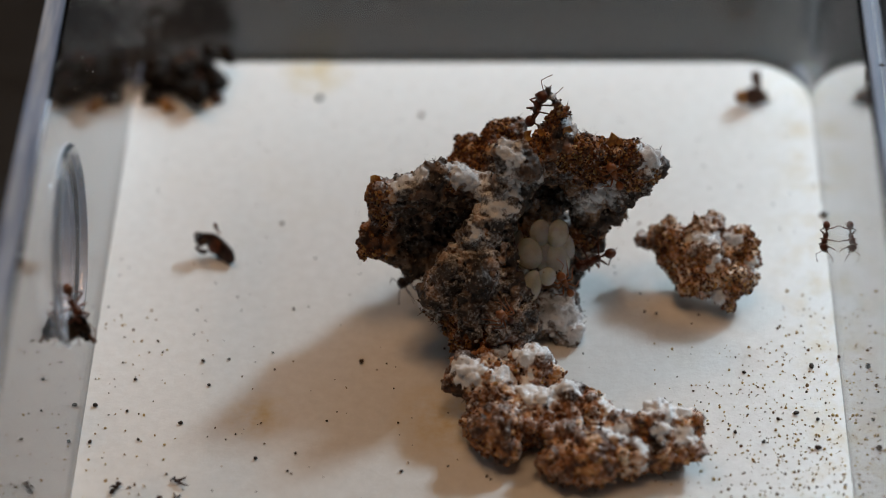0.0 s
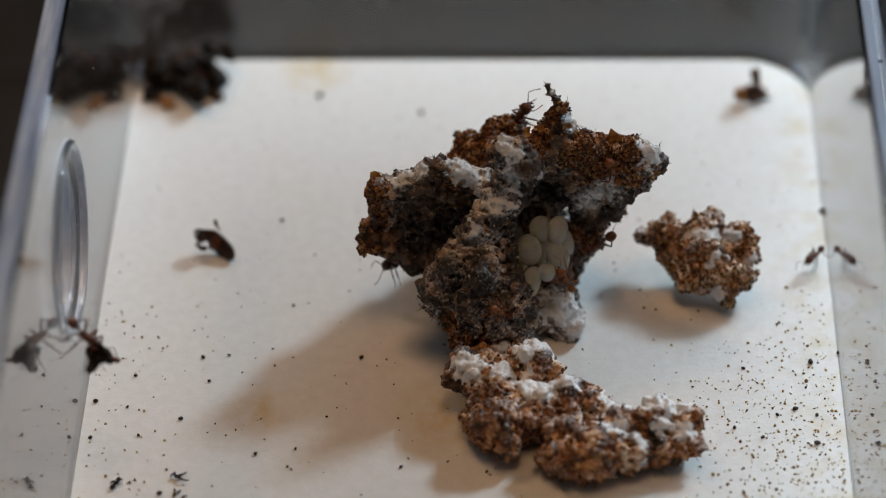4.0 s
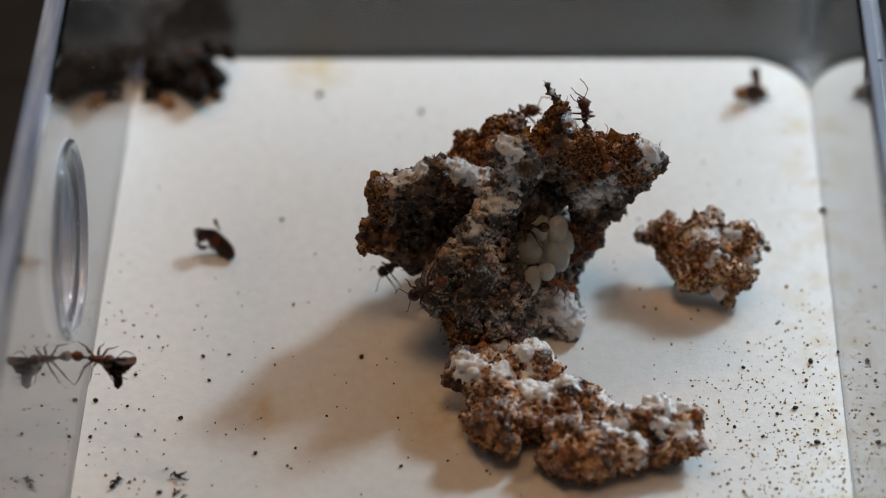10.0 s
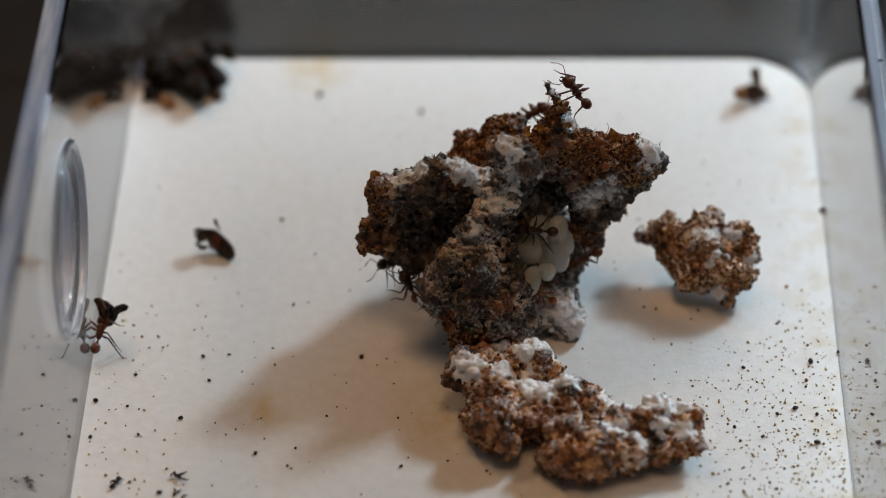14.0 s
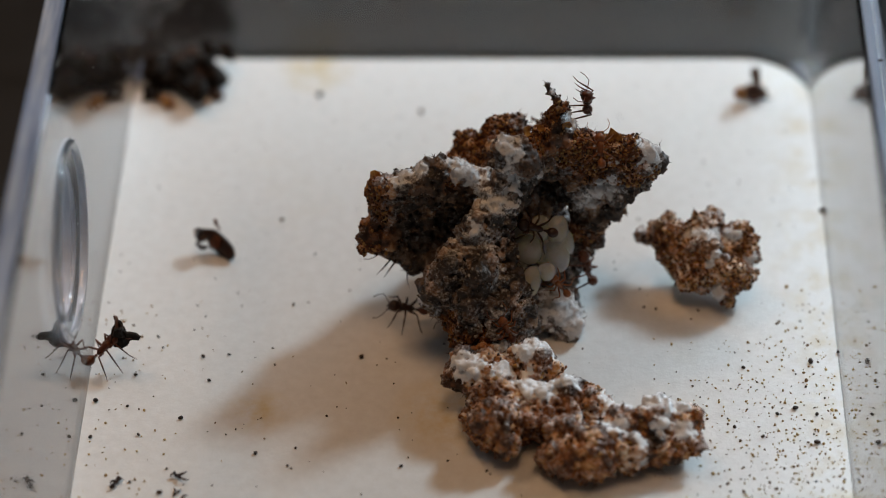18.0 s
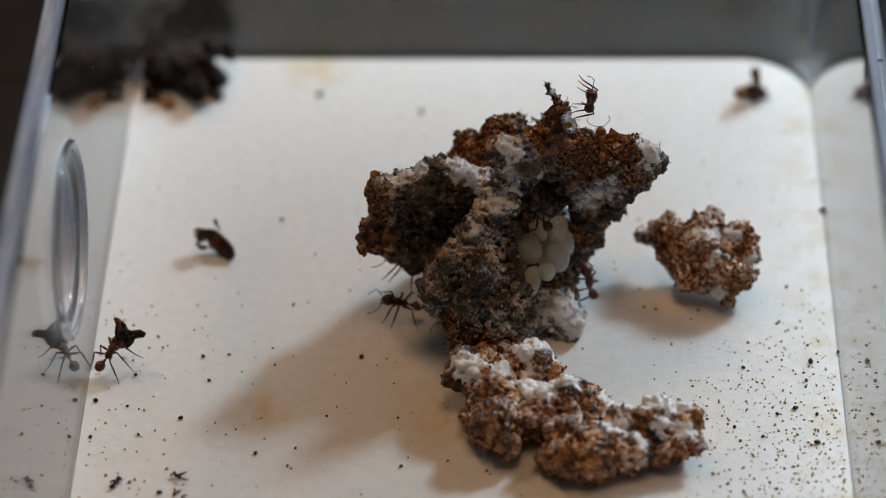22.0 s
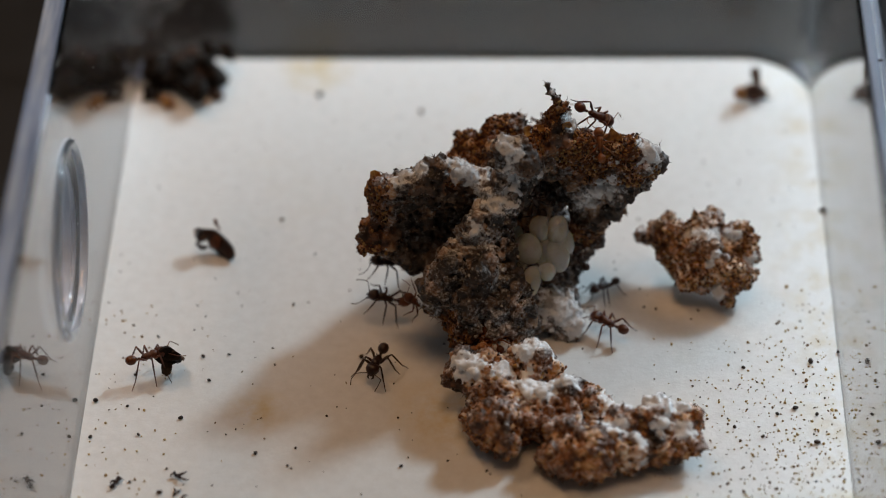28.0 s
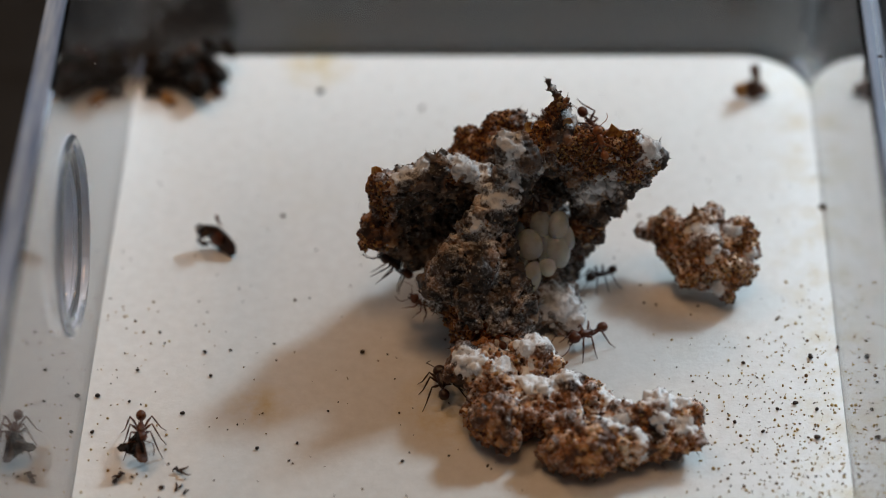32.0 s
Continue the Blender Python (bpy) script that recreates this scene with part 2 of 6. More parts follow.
def build_box():
    holder = thing("plastic_box", "clear hard plastic box with a round port and a white floor", "box")
    bm = bmesh.new()
    r = 7.0 * MM
    inner = rounded(XL, XR, YF, YB, r)
    outer = rounded(XL - THICK, XR + THICK, YF - THICK, YB + THICK, r + THICK)
    z0, z1 = -0.3 * MM, TOP
    n = len(inner)
    rings = [[bm.verts.new((x, y, z)) for x, y in line] for line, z in ((inner, z0), (inner, z1 - 0.35 * MM), (rounded(XL - 0.35 * MM, XR + 0.35 * MM, YF - 0.35 * MM, YB + 0.35 * MM, r + 0.35 * MM), z1), (rounded(XL - THICK + 0.35 * MM, XR + THICK - 0.35 * MM, YF - THICK + 0.35 * MM, YB + THICK - 0.35 * MM, r + THICK - 0.35 * MM), z1), (outer, z1 - 0.35 * MM), (outer, z0))]
    west = 17
    for k in range(6):
        a, b = rings[k], rings[(k + 1) % 6]
        for i in range(n):
            if i == west and k in (0, 4):
                continue
            bm.faces.new((a[(i + 1) % n], a[i], b[i], b[(i + 1) % n]))
    y1, y0 = inner[17][1], inner[18][1]
    ca, ra = ported_wall(bm, XL, y0, y1, z0, z1 - 0.35 * MM, True)
    cb, rb = ported_wall(bm, XL - THICK, y0, y1, z0, z1 - 0.35 * MM, False)
    for i in range(len(ra)):
        j = (i + 1) % len(ra)
        bm.faces.new((ra[i], ra[j], rb[j], rb[i])).material_index = 1
    bmesh.ops.remove_doubles(bm, verts=bm.verts, dist=1e-6)
    bmesh.ops.recalc_face_normals(bm, faces=bm.faces)
    shell = part("shell", bm, CLEAR, holder, "clear plastic walls with polished rim", False)
    shell.data.materials.append(CUT)
    shell.visible_shadow = False
    # strip added on the wall's edge to throw its shadow band; the shell throws none
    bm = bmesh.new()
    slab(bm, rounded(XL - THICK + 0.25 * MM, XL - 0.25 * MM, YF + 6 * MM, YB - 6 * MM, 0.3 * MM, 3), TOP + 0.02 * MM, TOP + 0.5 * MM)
    part("wall_rim", bm, RIM, holder, "rounded clear rim of the plastic wall with painted glints", False)
    bm = bmesh.new()
    g = 0.02 * MM
    slab(bm, rounded(XL + g, XR - g, YF + g, YB - g, r - g), -0.9 * MM, 0)

    part("floor_plate", bm, PLASTER, holder, "matt white floor of the box", False)
    # unseen strips, added so that the rims above look bright and bluish
    for x in (XL - THICK, XR - 0.6 * MM):
        bm = bmesh.new()
        slab(bm, rounded(x, x + THICK + 0.6 * MM, YF, YB + 1.5 * MM, 1.0 * MM, 3), -3.9 * MM, -0.95 * MM)
        part("foot_rail", bm, RIM_TINT, holder, "added bluish grey strip that tints the clear wall edge", False)
    bm = bmesh.new()
    n = 48
    rim = [(PORT_R - 0.03 * MM, 0.0), (PORT_R - 0.03 * MM, 3.2 * MM), (PORT_R - 1.5 * MM, 3.2 * MM), (PORT_R - 1.5 * MM, 1.6 * MM), (0.02 * MM, 1.6 * MM)]
    rows = [[bm.verts.new((XL - 0.2 * MM - d, PORT_Y + q * math.cos(i * math.tau / n), PORT_Z + q * math.sin(i * math.tau / n))) for i in range(n)] for q, d in [(PORT_R - 1.5 * MM, 0.0)] + rim]
    for a, c in zip(rows, rows[1:]):
        for i in range(n):
            bm.faces.new((a[i], a[(i + 1) % n], c[(i + 1) % n], c[i]))
    for i in range(n):
        j = (i + 1) % n
        bm.faces.new((rows[0][j], rows[0][i], rows[4][i], rows[4][j]))
    bmesh.ops.recalc_face_normals(bm, faces=bm.faces)
    plug = part("port_plug", bm, PLUG, holder, "bluish translucent plug in the round port", True)
    plug.visible_shadow = False
    for q, d, w in ((PORT_R - 0.55 * MM, 0.1 * MM, 0.52 * MM), (PORT_R - 1.45 * MM, 0.8 * MM, 0.26 * MM)):
        bm = bmesh.new()
        rows = []
        for i in range(48):
            a = i * math.tau / 48
            rows.append([bm.verts.new((XL - d + w * math.cos(k), PORT_Y + (q + w * math.sin(k)) * math.cos(a), PORT_Z + (q + w * math.sin(k)) * math.sin(a))) for k in [j * math.tau / 8 for j in range(8)]])
        for i in range(48):
            for j in range(8):
                bm.faces.new((rows[i][j], rows[i][(j + 1) % 8], rows[(i + 1) % 48][(j + 1) % 8], rows[(i + 1) % 48][j]))
        bmesh.ops.recalc_face_normals(bm, faces=bm.faces)
        part("port_ring", bm, CLEAR, holder, "clear moulded ring of the port", True).visible_shadow = False
    return holder


plastic_box = build_box()


# ---- the fungus garden ----
def value_noise(shape, step, scale, seed):
    """Smooth random numbers, -1 to 1, on a grid with cells of step, with lumps about scale across."""
    rng = np.random.default_rng(seed)
    dims = [int(math.ceil(s * step / scale)) + 3 for s in shape]
    g = rng.uniform(-1, 1, dims).astype(np.float32)
    for axis, s in enumerate(shape):
        u = np.arange(s) * step / scale
        i = np.floor(u).astype(int)
        f = (u - i).astype(np.float32)
        f = f * f * (3 - 2 * f)
        side = [1, 1, 1]
        side[axis] = -1
        f = f.reshape(side)
        g = np.take(g, i, axis) * (1 - f) + np.take(g, i + 1, axis) * f
    return g


def surface(field, origin, step):
    """The zero surface of a field on a grid, as vertices and quads (one vertex a crossed cell)."""
    inside = field < 0
    cells = np.zeros(tuple(s - 1 for s in field.shape), np.int8)
    for a in (0, 1):
        for b in (0, 1):
            for c in (0, 1):
                cells += inside[a:a + cells.shape[0], b:b + cells.shape[1], c:c + cells.shape[2]]
    mask = (cells > 0) & (cells < 8)
    idx = np.argwhere(mask)
    number = np.full(mask.shape, -1, np.int64)
    number[mask] = np.arange(len(idx))
    total, count = np.zeros((len(idx), 3)), np.zeros(len(idx))
    for axis in range(3):
        others = [k for k in range(3) if k != axis]
        for a in (0, 1):
            for b in (0, 1):
                p = idx.copy()
                p[:, others[0]] += a
                p[:, others[1]] += b
                q = p.copy()
                q[:, axis] += 1
                fp, fq = field[tuple(p.T)], field[tuple(q.T)]
                cut = (fp < 0) != (fq < 0)
                t = np.where(cut, fp / np.where(cut, fp - fq, 1), 0)
                w = p.astype(float)
                w[:, axis] += t
                total[cut] += w[cut]
                count[cut] += 1
    verts = (total / count[:, None]) * step + origin
    quads = []
    for axis in range(3):
        b, c = (axis + 1) % 3, (axis + 2) % 3
        lo = [slice(1, -1)] * 3
        hi = [slice(1, -1)] * 3
        lo[axis], hi[axis] = slice(0, -1), slice(1, None)
        lo = tuple(lo)
        hi = tuple(hi)
        for a_in, rev in ((True, False), (False, True)):
            edge = np.argwhere((inside[lo] == a_in) & (inside[hi] != a_in))
            edge[:, b] += 1
            edge[:, c] += 1
            corners = []
            for db, dc in ((-1, -1), (0, -1), (0, 0), (-1, 0)):
                p = edge.copy()
                p[:, b] += db
                p[:, c] += dc
                corners.append(number[tuple(p.T)])
            q = np.stack(corners, 1)
            quads.append(q[:, ::-1] if rev else q)
    return verts, np.concatenate(quads)


def sheet(rails, gap=0.75):
    """Round lumps that fill a crumbly wall, spanned between rails of (x, y, z, radius) points."""
    out = []
    fine = []
    for rail in rails:
        rail = np.array(rail)
        u = np.linspace(0, len(rail) - 1, 4 * len(rail))
        fine.append(np.stack([np.interp(u, np.arange(len(rail)), rail[:, k]) for k in range(4)], 1))
    for a, b in zip(fine, fine[1:]):
        for p, q in zip(a, b):
            n = max(int(np.linalg.norm(p[:3] - q[:3]) / gap), 1)
            out += [tuple(p + (q - p) * i / n) for i in range(n + 1)]
    return out


def spread_out(points, seed, gap):
    """Picks points at random that keep about gap apart."""
    order = np.random.default_rng(seed).permutation(len(points))
    taken, kept = {}, []
    for i in order:
        p = points[i]
        c = tuple((p // gap).astype(int))
        near = [q for dx in (-1, 0, 1) for dy in (-1, 0, 1) for dz in (-1, 0, 1) for q in taken.get((c[0] + dx, c[1] + dy, c[2] + dz), ())]
        if all(((p - q) ** 2).sum() > gap * gap for q in near):
            taken.setdefault(c, []).append(p)
            kept.append(i)
    return np.array(kept)


def window(low, shape, step, centre, reach):
    """The part of a grid within reach of a point."""
    cut = []
    for k in range(3):
        a0 = max(int((centre[k] - reach - low[k]) / step), 0)
        a1 = min(int((centre[k] + reach - low[k]) / step) + 2, shape[k])
        cut.append(slice(a0, max(a1, a0)))
    return tuple(cut)


class Mass:
    """A crumbly mass standing on z = 0, in millimetres: round lumps run together, then grains seated on their skin."""

    def __init__(self, blobs, seed, step, rough, blend=0.27, crumbly=1.0):
        b = np.array(blobs)
        low = (b[:, :3] - b[:, 3:]).min(0) - 1.4
        high = (b[:, :3] + b[:, 3:]).max(0) + 1.4
        low[2] = max(low[2], -0.4)
        shape = np.ceil((high - low) / step).astype(int) + 1
        self.low, self.shape, self.step, self.seed, self.crumbly = low, shape, step, seed, crumbly
        self.X, self.Y, self.Z = [(low[k] + np.arange(shape[k]) * step).astype(np.float32).reshape([-1 if j == k else 1 for j in range(3)]) for k in range(3)]
        total = np.full(shape, 1e-7, np.float32)
        for x, y, z, r in b:
            cut, d = self.near((x, y, z), r + 9 * blend)
            total[cut] += np.exp(-np.clip(d - r, -6 * blend, 10 * blend) / blend)
        self.field = -blend * np.log(total)
        n0, n1, n2 = (value_noise(shape, step, size, seed + k) for k, size in enumerate((4.2, 2.0, 1.0)))
        self.field += rough * (0.35 * np.abs(n0) + 0.45 * n1 + 0.75 * np.abs(n2) - 0.3)
        self.patchy = n1

    def near(self, centre, reach):
        cut = window(self.low, self.shape, self.step, centre, reach)
        x, y, z = centre
        return cut, np.sqrt((self.X[cut[0]] - x) ** 2 + (self.Y[:, cut[1]] - y) ** 2 + (self.Z[:, :, cut[2]] - z) ** 2)

    def skin(self, field=None, every=1):
        f = (self.field if field is None else field)[::every, ::every, ::every].copy()
        f = np.maximum(f, 0.05 - self.Z[:, :, ::every])
        for k in range(3):
            side = [slice(None)] * 3
            for end in (0, -1):
                side[k] = end
                f[tuple(side)] = 1
        return surface(f, self.low, self.step * every)

    def seat(self, grains, soft=0.1):
        """Runs grains (x, y, z, radius) into the skin, and remembers which grain owns each cell."""
        total = np.exp(-np.clip(self.field, -6 * soft, 12 * soft) / soft)
        best = np.full(self.shape, 0.5, np.float32)
        self.owner = np.full(self.shape, -1, np.int32)
        for k, (x, y, z, r) in enumerate(grains):
            cut, d = self.near((x, y, z), r + 0.8)
            d = d - r
            total[cut] += np.exp(-np.clip(d, -6 * soft, 12 * soft) / soft)
            nearer = d < best[cut]
            best[cut] = np.where(nearer, d, best[cut])
            self.owner[cut] = np.where(nearer, k, self.owner[cut])
        self.field = -soft * np.log(total) + self.crumbly * (0.30 * value_noise(self.shape, self.step, 0.5, self.seed + 7) + 0.22 * value_noise(self.shape, self.step, 0.3, self.seed + 8))

    def at(self, grid, v):
        cell = np.clip(np.rint((v - self.low) / self.step).astype(int), 0, np.array(self.shape) - 1)
        return grid[tuple(cell.T)]


def grown(name, v, q, looks, parent, label):
    me = bpy.data.meshes.new(name)
    me.from_pydata((v * MM).tolist(), [], q.tolist())
    me.shade_smooth()
    for key, values in looks.items():
        me.attributes.new(key, "FLOAT", "POINT").data.foreach_set("value", np.clip(values, 0, 1).astype(np.float32))
    me.materials.append(FUNGUS)
    ob = new(name, me)
    ob.parent = parent
    return tagged(ob, label)


def crumbs(name, points, normals, sizes, mat, parent, label, seed, lift=0.3):
    """Many small angular crumbs on a surface, as one joined part."""
    rng = np.random.default_rng(seed)
    t = (1 + 5 ** 0.5) / 2
    base = np.array([(-1, t, 0), (1, t, 0), (-1, -t, 0), (1, -t, 0), (0, -1, t), (0, 1, t), (0, -1, -t), (0, 1, -t), (t, 0, -1), (t, 0, 1), (-t, 0, -1), (-t, 0, 1)]) / 1.9
    faces = np.array([(0, 11, 5), (0, 5, 1), (0, 1, 7), (0, 7, 10), (0, 10, 11), (1, 5, 9), (5, 11, 4), (11, 10, 2), (10, 7, 6), (7, 1, 8), (3, 9, 4), (3, 4, 2), (3, 2, 6), (3, 6, 8), (3, 8, 9), (4, 9, 5), (2, 4, 11), (6, 2, 10), (8, 6, 7), (9, 8, 1)])
    k = len(points)
    squash = rng.uniform(0.45, 1.25, (k, 1, 3))
    jitter = rng.uniform(0.7, 1.3, (k, 12, 1))
    q, _ = np.linalg.qr(rng.normal(size=(k, 3, 3)))
    shape = np.einsum("kij,knj->kni", q, base[None] * squash * jitter) * sizes[:, None, None]
    v = (points + normals * sizes[:, None] * lift)[:, None] + shape
    f = faces[None] + (np.arange(k) * 12)[:, None, None]
    me = bpy.data.meshes.new(name)
    me.from_pydata((v.reshape(-1, 3) * MM).tolist(), [], f.reshape(-1, 3).tolist())
    me.materials.append(mat)
    ob = new(name, me)
    ob.parent = parent
    return tagged(ob, label, kind="stuff")


def normals_of(v, q):
    a, b, c, d = (v[q[:, k]] for k in range(4))
    fn = np.cross(c - a, d - b)
    out = np.zeros_like(v)
    for k in range(4):
        np.add.at(out, q[:, k], fn)
    return out / np.maximum(np.linalg.norm(out, axis=1), 1e-9)[:, None]


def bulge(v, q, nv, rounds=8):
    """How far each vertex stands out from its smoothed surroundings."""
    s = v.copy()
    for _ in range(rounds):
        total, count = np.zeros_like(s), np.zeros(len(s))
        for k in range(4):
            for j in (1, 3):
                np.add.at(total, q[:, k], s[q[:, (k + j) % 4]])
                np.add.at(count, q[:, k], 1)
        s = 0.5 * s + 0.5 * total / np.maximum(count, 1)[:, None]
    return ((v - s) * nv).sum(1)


def fuzz(name, points, normals, seed, low, high, parent, label, mat=None, w=0.022):
    """Short threads standing on a surface, as one joined part."""
    g = np.random.default_rng(seed)
    k = len(points)
    d = normals + g.normal(0, 0.7, (k, 3))
    d /= np.linalg.norm(d, axis=1)[:, None]
    side = np.cross(d, g.normal(size=(k, 3)))
    side /= np.linalg.norm(side, axis=1)[:, None]
    other = np.cross(d, side)
    length = g.uniform(low, high, k)[:, None]
    v = np.stack([points + side * w, points - side * w * 0.5 + other * w, points - side * w * 0.5 - other * w, points + d * length], 1)
    f = (np.arange(k) * 4)[:, None, None] + np.array([(0, 1, 3), (1, 2, 3), (2, 0, 3)])[None]
    me = bpy.data.meshes.new(name)
    me.from_pydata((v.reshape(-1, 3) * MM).tolist(), [], f.reshape(-1, 3).tolist())
    me.materials.append(mat or MOULD)
    ob = new(name, me)
    ob.parent = parent
    return tagged(ob, label, kind="stuff")


# round lumps of the fungus: x, y, z, radius
BODY = [(3.3, -12.3, 2.6, 1.50), (4.6, -13.4, 2.4, 1.90), (3.7, -10.8, 5.6, 2.10), (1.4, -11.4, 5.0, 1.20), (6.7, -11.2, 3.8, 2.00), (5.2, -9.6, 9.0, 1.40), (4.4, -9.2, 12.2, 0.90), (4.8, -15.3, 0.5, 1.80), (7.8, -12.2, 1.9, 1.50)]
SPINE_EDGE = [(5.7, -9.6, 20.3, 0.3), (5.8, -9.8, 17.8, 0.35), (5.5, -10.2, 15.6, 0.5), (4.3, -11.0, 14.2, 0.5), (2.8, -12.2, 12.2, 0.5), (1.3, -13.2, 10.3, 0.55), (0.3, -14.0, 8.4, 0.7), (-0.8, -14.3, 6.2, 0.6), (1.8, -15.0, 3.4, 0.6)]
SPINE_SIDE = [(6.4, -9.4, 20.6, 0.25), (6.6, -9.4, 17.5, 0.28), (6.7, -9.8, 15.5, 0.4), (6.3, -10.4, 13.5, 0.45), (5.8, -11.2, 11.4, 0.5), (5.6, -12.0, 9.3, 0.7), (6.0, -13.2, 7.7, 0.8), (7.1, -14.0, 5.7, 1.0), (7.0, -14.6, 3.0, 1.0)]
RIBS = [
    [(4.3, -14.6, 11.3, 0.4), (3.9, -15.3, 9.5, 0.45), (3.3, -15.9, 8.0, 0.45), (2.6, -16.3, 5.6, 0.5), (2.2, -16.5, 2.9, 0.5)],
    [(1.3, -14.2, 11.0, 0.35), (0.3, -15.0, 9.3, 0.45), (-0.2, -15.4, 7.5, 0.4)],
    [(6.8, -14.6, 8.2, 0.4), (7.6, -15.4, 6.2, 0.5), (7.8, -15.8, 4.1, 0.5), (7.3, -16.0, 2.5, 0.5)],
    [(5.5, -16.0, 6.3, 0.4), (5.7, -16.6, 4.4, 0.45)],
]
TONGUE = [(7.4, -9.2, 19.8, 0.3), (8.1, -9.0, 18.5, 0.35), (8.3, -9.0, 16.8, 0.35), (7.6, -9.2, 15.3, 0.3), (7.1, -9.4, 14.1, 0.25)]
ARM_RIM = [(-5.9, -9.6, 15.7, 0.3), (-4.3, -9.5, 15.7, 0.3), (-2.6, -9.3, 15.9, 0.3), (-1.1, -9.0, 16.5, 0.35), (0.1, -8.8, 17.0, 0.35), (1.4, -8.6, 16.7, 0.35), (2.8, -8.4, 15.6, 0.35), (4.7, -8.4, 14.8, 0.4)]
ARM_FACE = [(-4.9, -8.2, 11.4, 0.4), (-4.1, -7.4, 10.8, 0.8), (-2.6, -6.6, 10.1, 0.9), (-1.2, -6.2, 10.1, 1.0), (0.1, -6.0, 10.1, 1.1), (1.4, -6.0, 10.1, 1.2), (2.8, -6.0, 10.1, 1.2), (4.7, -6.0, 10.0, 1.3)]
ARM_FOOT = [(-6.8, -9.4, 8.9, 0.3), (-5.4, -9.0, 8.6, 0.5), (-3.9, -8.6, 7.0, 0.6), (-2.3, -8.2, 6.3, 0.6), (-1.0, -8.0, 5.9, 0.7), (0.6, -7.6, 5.9, 0.8), (2.2, -7.4, 5.6, 0.9), (4.3, -7.2, 5.4, 1.0)]
LEFT_ARM = [(0.5, -3.5, 6.7, 2.30), (2.6, -2.5, 4.7, 2.50), (-1.4, -5.4, 8.2, 1.40), (-5.7, -9.3, 14.2, 0.3)]
BACK_LOBE = [(2.8, 0.0, 12.8, 1.20), (5.3, 0.0, 14.7, 1.00), (6.9, -0.5, 15.5, 1.10), (3.7, -1.0, 11.3, 2.00), (6.4, -2.5, 13.0, 2.20), (2.1, 0.0, 11.2, 0.90)]
LOBE_RIM = [(8.8, -7.4, 19.2, 0.4), (10.6, -6.8, 19.6, 0.45), (12.6, -6.6, 18.4, 0.4), (14.6, -6.4, 18.1, 0.4), (16.6, -6.3, 17.8, 0.4), (18.6, -6.2, 17.4, 0.4), (19.5, -6.0, 15.8, 0.5)]
LOBE_FACE = [(9.0, -4.6, 14.4, 0.9), (10.8, -4.6, 14.6, 1.0), (12.9, -4.8, 14.2, 1.0), (14.9, -5.0, 14.0, 1.0), (16.8, -5.2, 14.0, 0.9), (18.2, -5.4, 14.2, 0.8), (19.2, -5.4, 14.2, 0.6)]
RIGHT_LOBE = [(10.6, -4.0, 16.0, 1.50), (13.2, -4.0, 15.8, 1.50), (16.0, -4.6, 14.2, 1.50), (16.3, -5.6, 12.1, 1.60), (18.5, -5.4, 12.8, 1.00), (13.4, -4.6, 11.9, 2.20), (10.2, -2.5, 9.9, 2.40), (14.2, -5.5, 8.6, 1.70), (16.5, -5.5, 9.6, 0.90), (12.1, -3.5, 4.5, 2.30), (14.2, -6.0, 6.2, 0.70), (19.8, -5.4, 14.4, 0.50)]
SPIRE = [(10.4, -6.0, 20.7, 0.60), (11.1, -6.0, 21.9, 0.40), (9.7, -6.0, 19.9, 0.60), (10.9, -6.0, 23.0, 0.22), (11.7, -6.0, 22.6, 0.20), (10.5, -6.0, 23.9, 0.08), (10.2, -6.0, 24.6, 0.12), (11.7, -5.8, 20.1, 0.60)]
UNDERSIDE = [(8.1, -6.5, 2.0, 3.60), (6.5, -10.5, 0.1, 3.10), (11.0, -11.5, 1.4, 1.70), (12.0, -12.5, 0.8, 1.10), (11.0, -9.5, 2.1, 1.50), (10.0, -4.5, 1.7, 3.00), (5.4, -8.0, 2.6, 3.20), (2.2, -7.0, 3.8, 2.40), (7.8, -4.5, 10.5, 2.00), (8.1, -5.0, 8.1, 2.40)]
FRONT = [(2.4, -22.0, 4.2, 1.10), (5.0, -23.5, 3.5, 2.10), (8.6, -21.5, 4.1, 2.00), (9.4, -20.8, 4.9, 0.70), (5.7, -28.0, 2.8, 2.00), (4.2, -26.0, 2.1, 1.50), (8.6, -25.8, 2.8, 2.40), (11.7, -25.0, 3.1, 1.70), (14.7, -26.0, 2.9, 1.50), (11.7, -29.0, 2.5, 1.70), (14.2, -31.2, 2.3, 2.30), (10.9, -31.3, 1.7, 1.30), (17.3, -31.0, 2.1, 1.50), (17.0, -28.3, 2.8, 1.80), (19.8, -27.8, 3.2, 1.70), (21.7, -29.0, 2.4, 1.50), (22.9, -27.5, 3.6, 1.00), (20.8, -30.0, 2.0, 1.20), (23.3, -30.2, 2.3, 0.60), (4.7, -18.5, 1.8, 1.80), (6.8, -30.0, 2.2, 0.90)]
CHUNK = [(19.4, -2.5, 4.2, 0.25), (20.4, -2.6, 4.4, 0.45), (21.8, -3.2, 4.8, 1.10), (22.5, -5.0, 3.5, 1.40), (24.5, -3.4, 5.7, 0.90), (24.4, -3.2, 7.3, 0.35), (25.9, -3.4, 6.5, 0.30), (25.0, -5.0, 4.3, 1.90), (24.1, -6.6, 2.9, 1.40), (28.0, -4.6, 4.8, 1.10), (28.9, -4.4, 5.9, 0.35), (29.4, -5.8, 4.2, 0.90), (28.9, -7.0, 2.9, 1.00), (26.9, -7.0, 3.2, 1.80), (26.9, -8.5, 1.8, 0.90), (25.4, -7.6, 2.2, 1.00)]
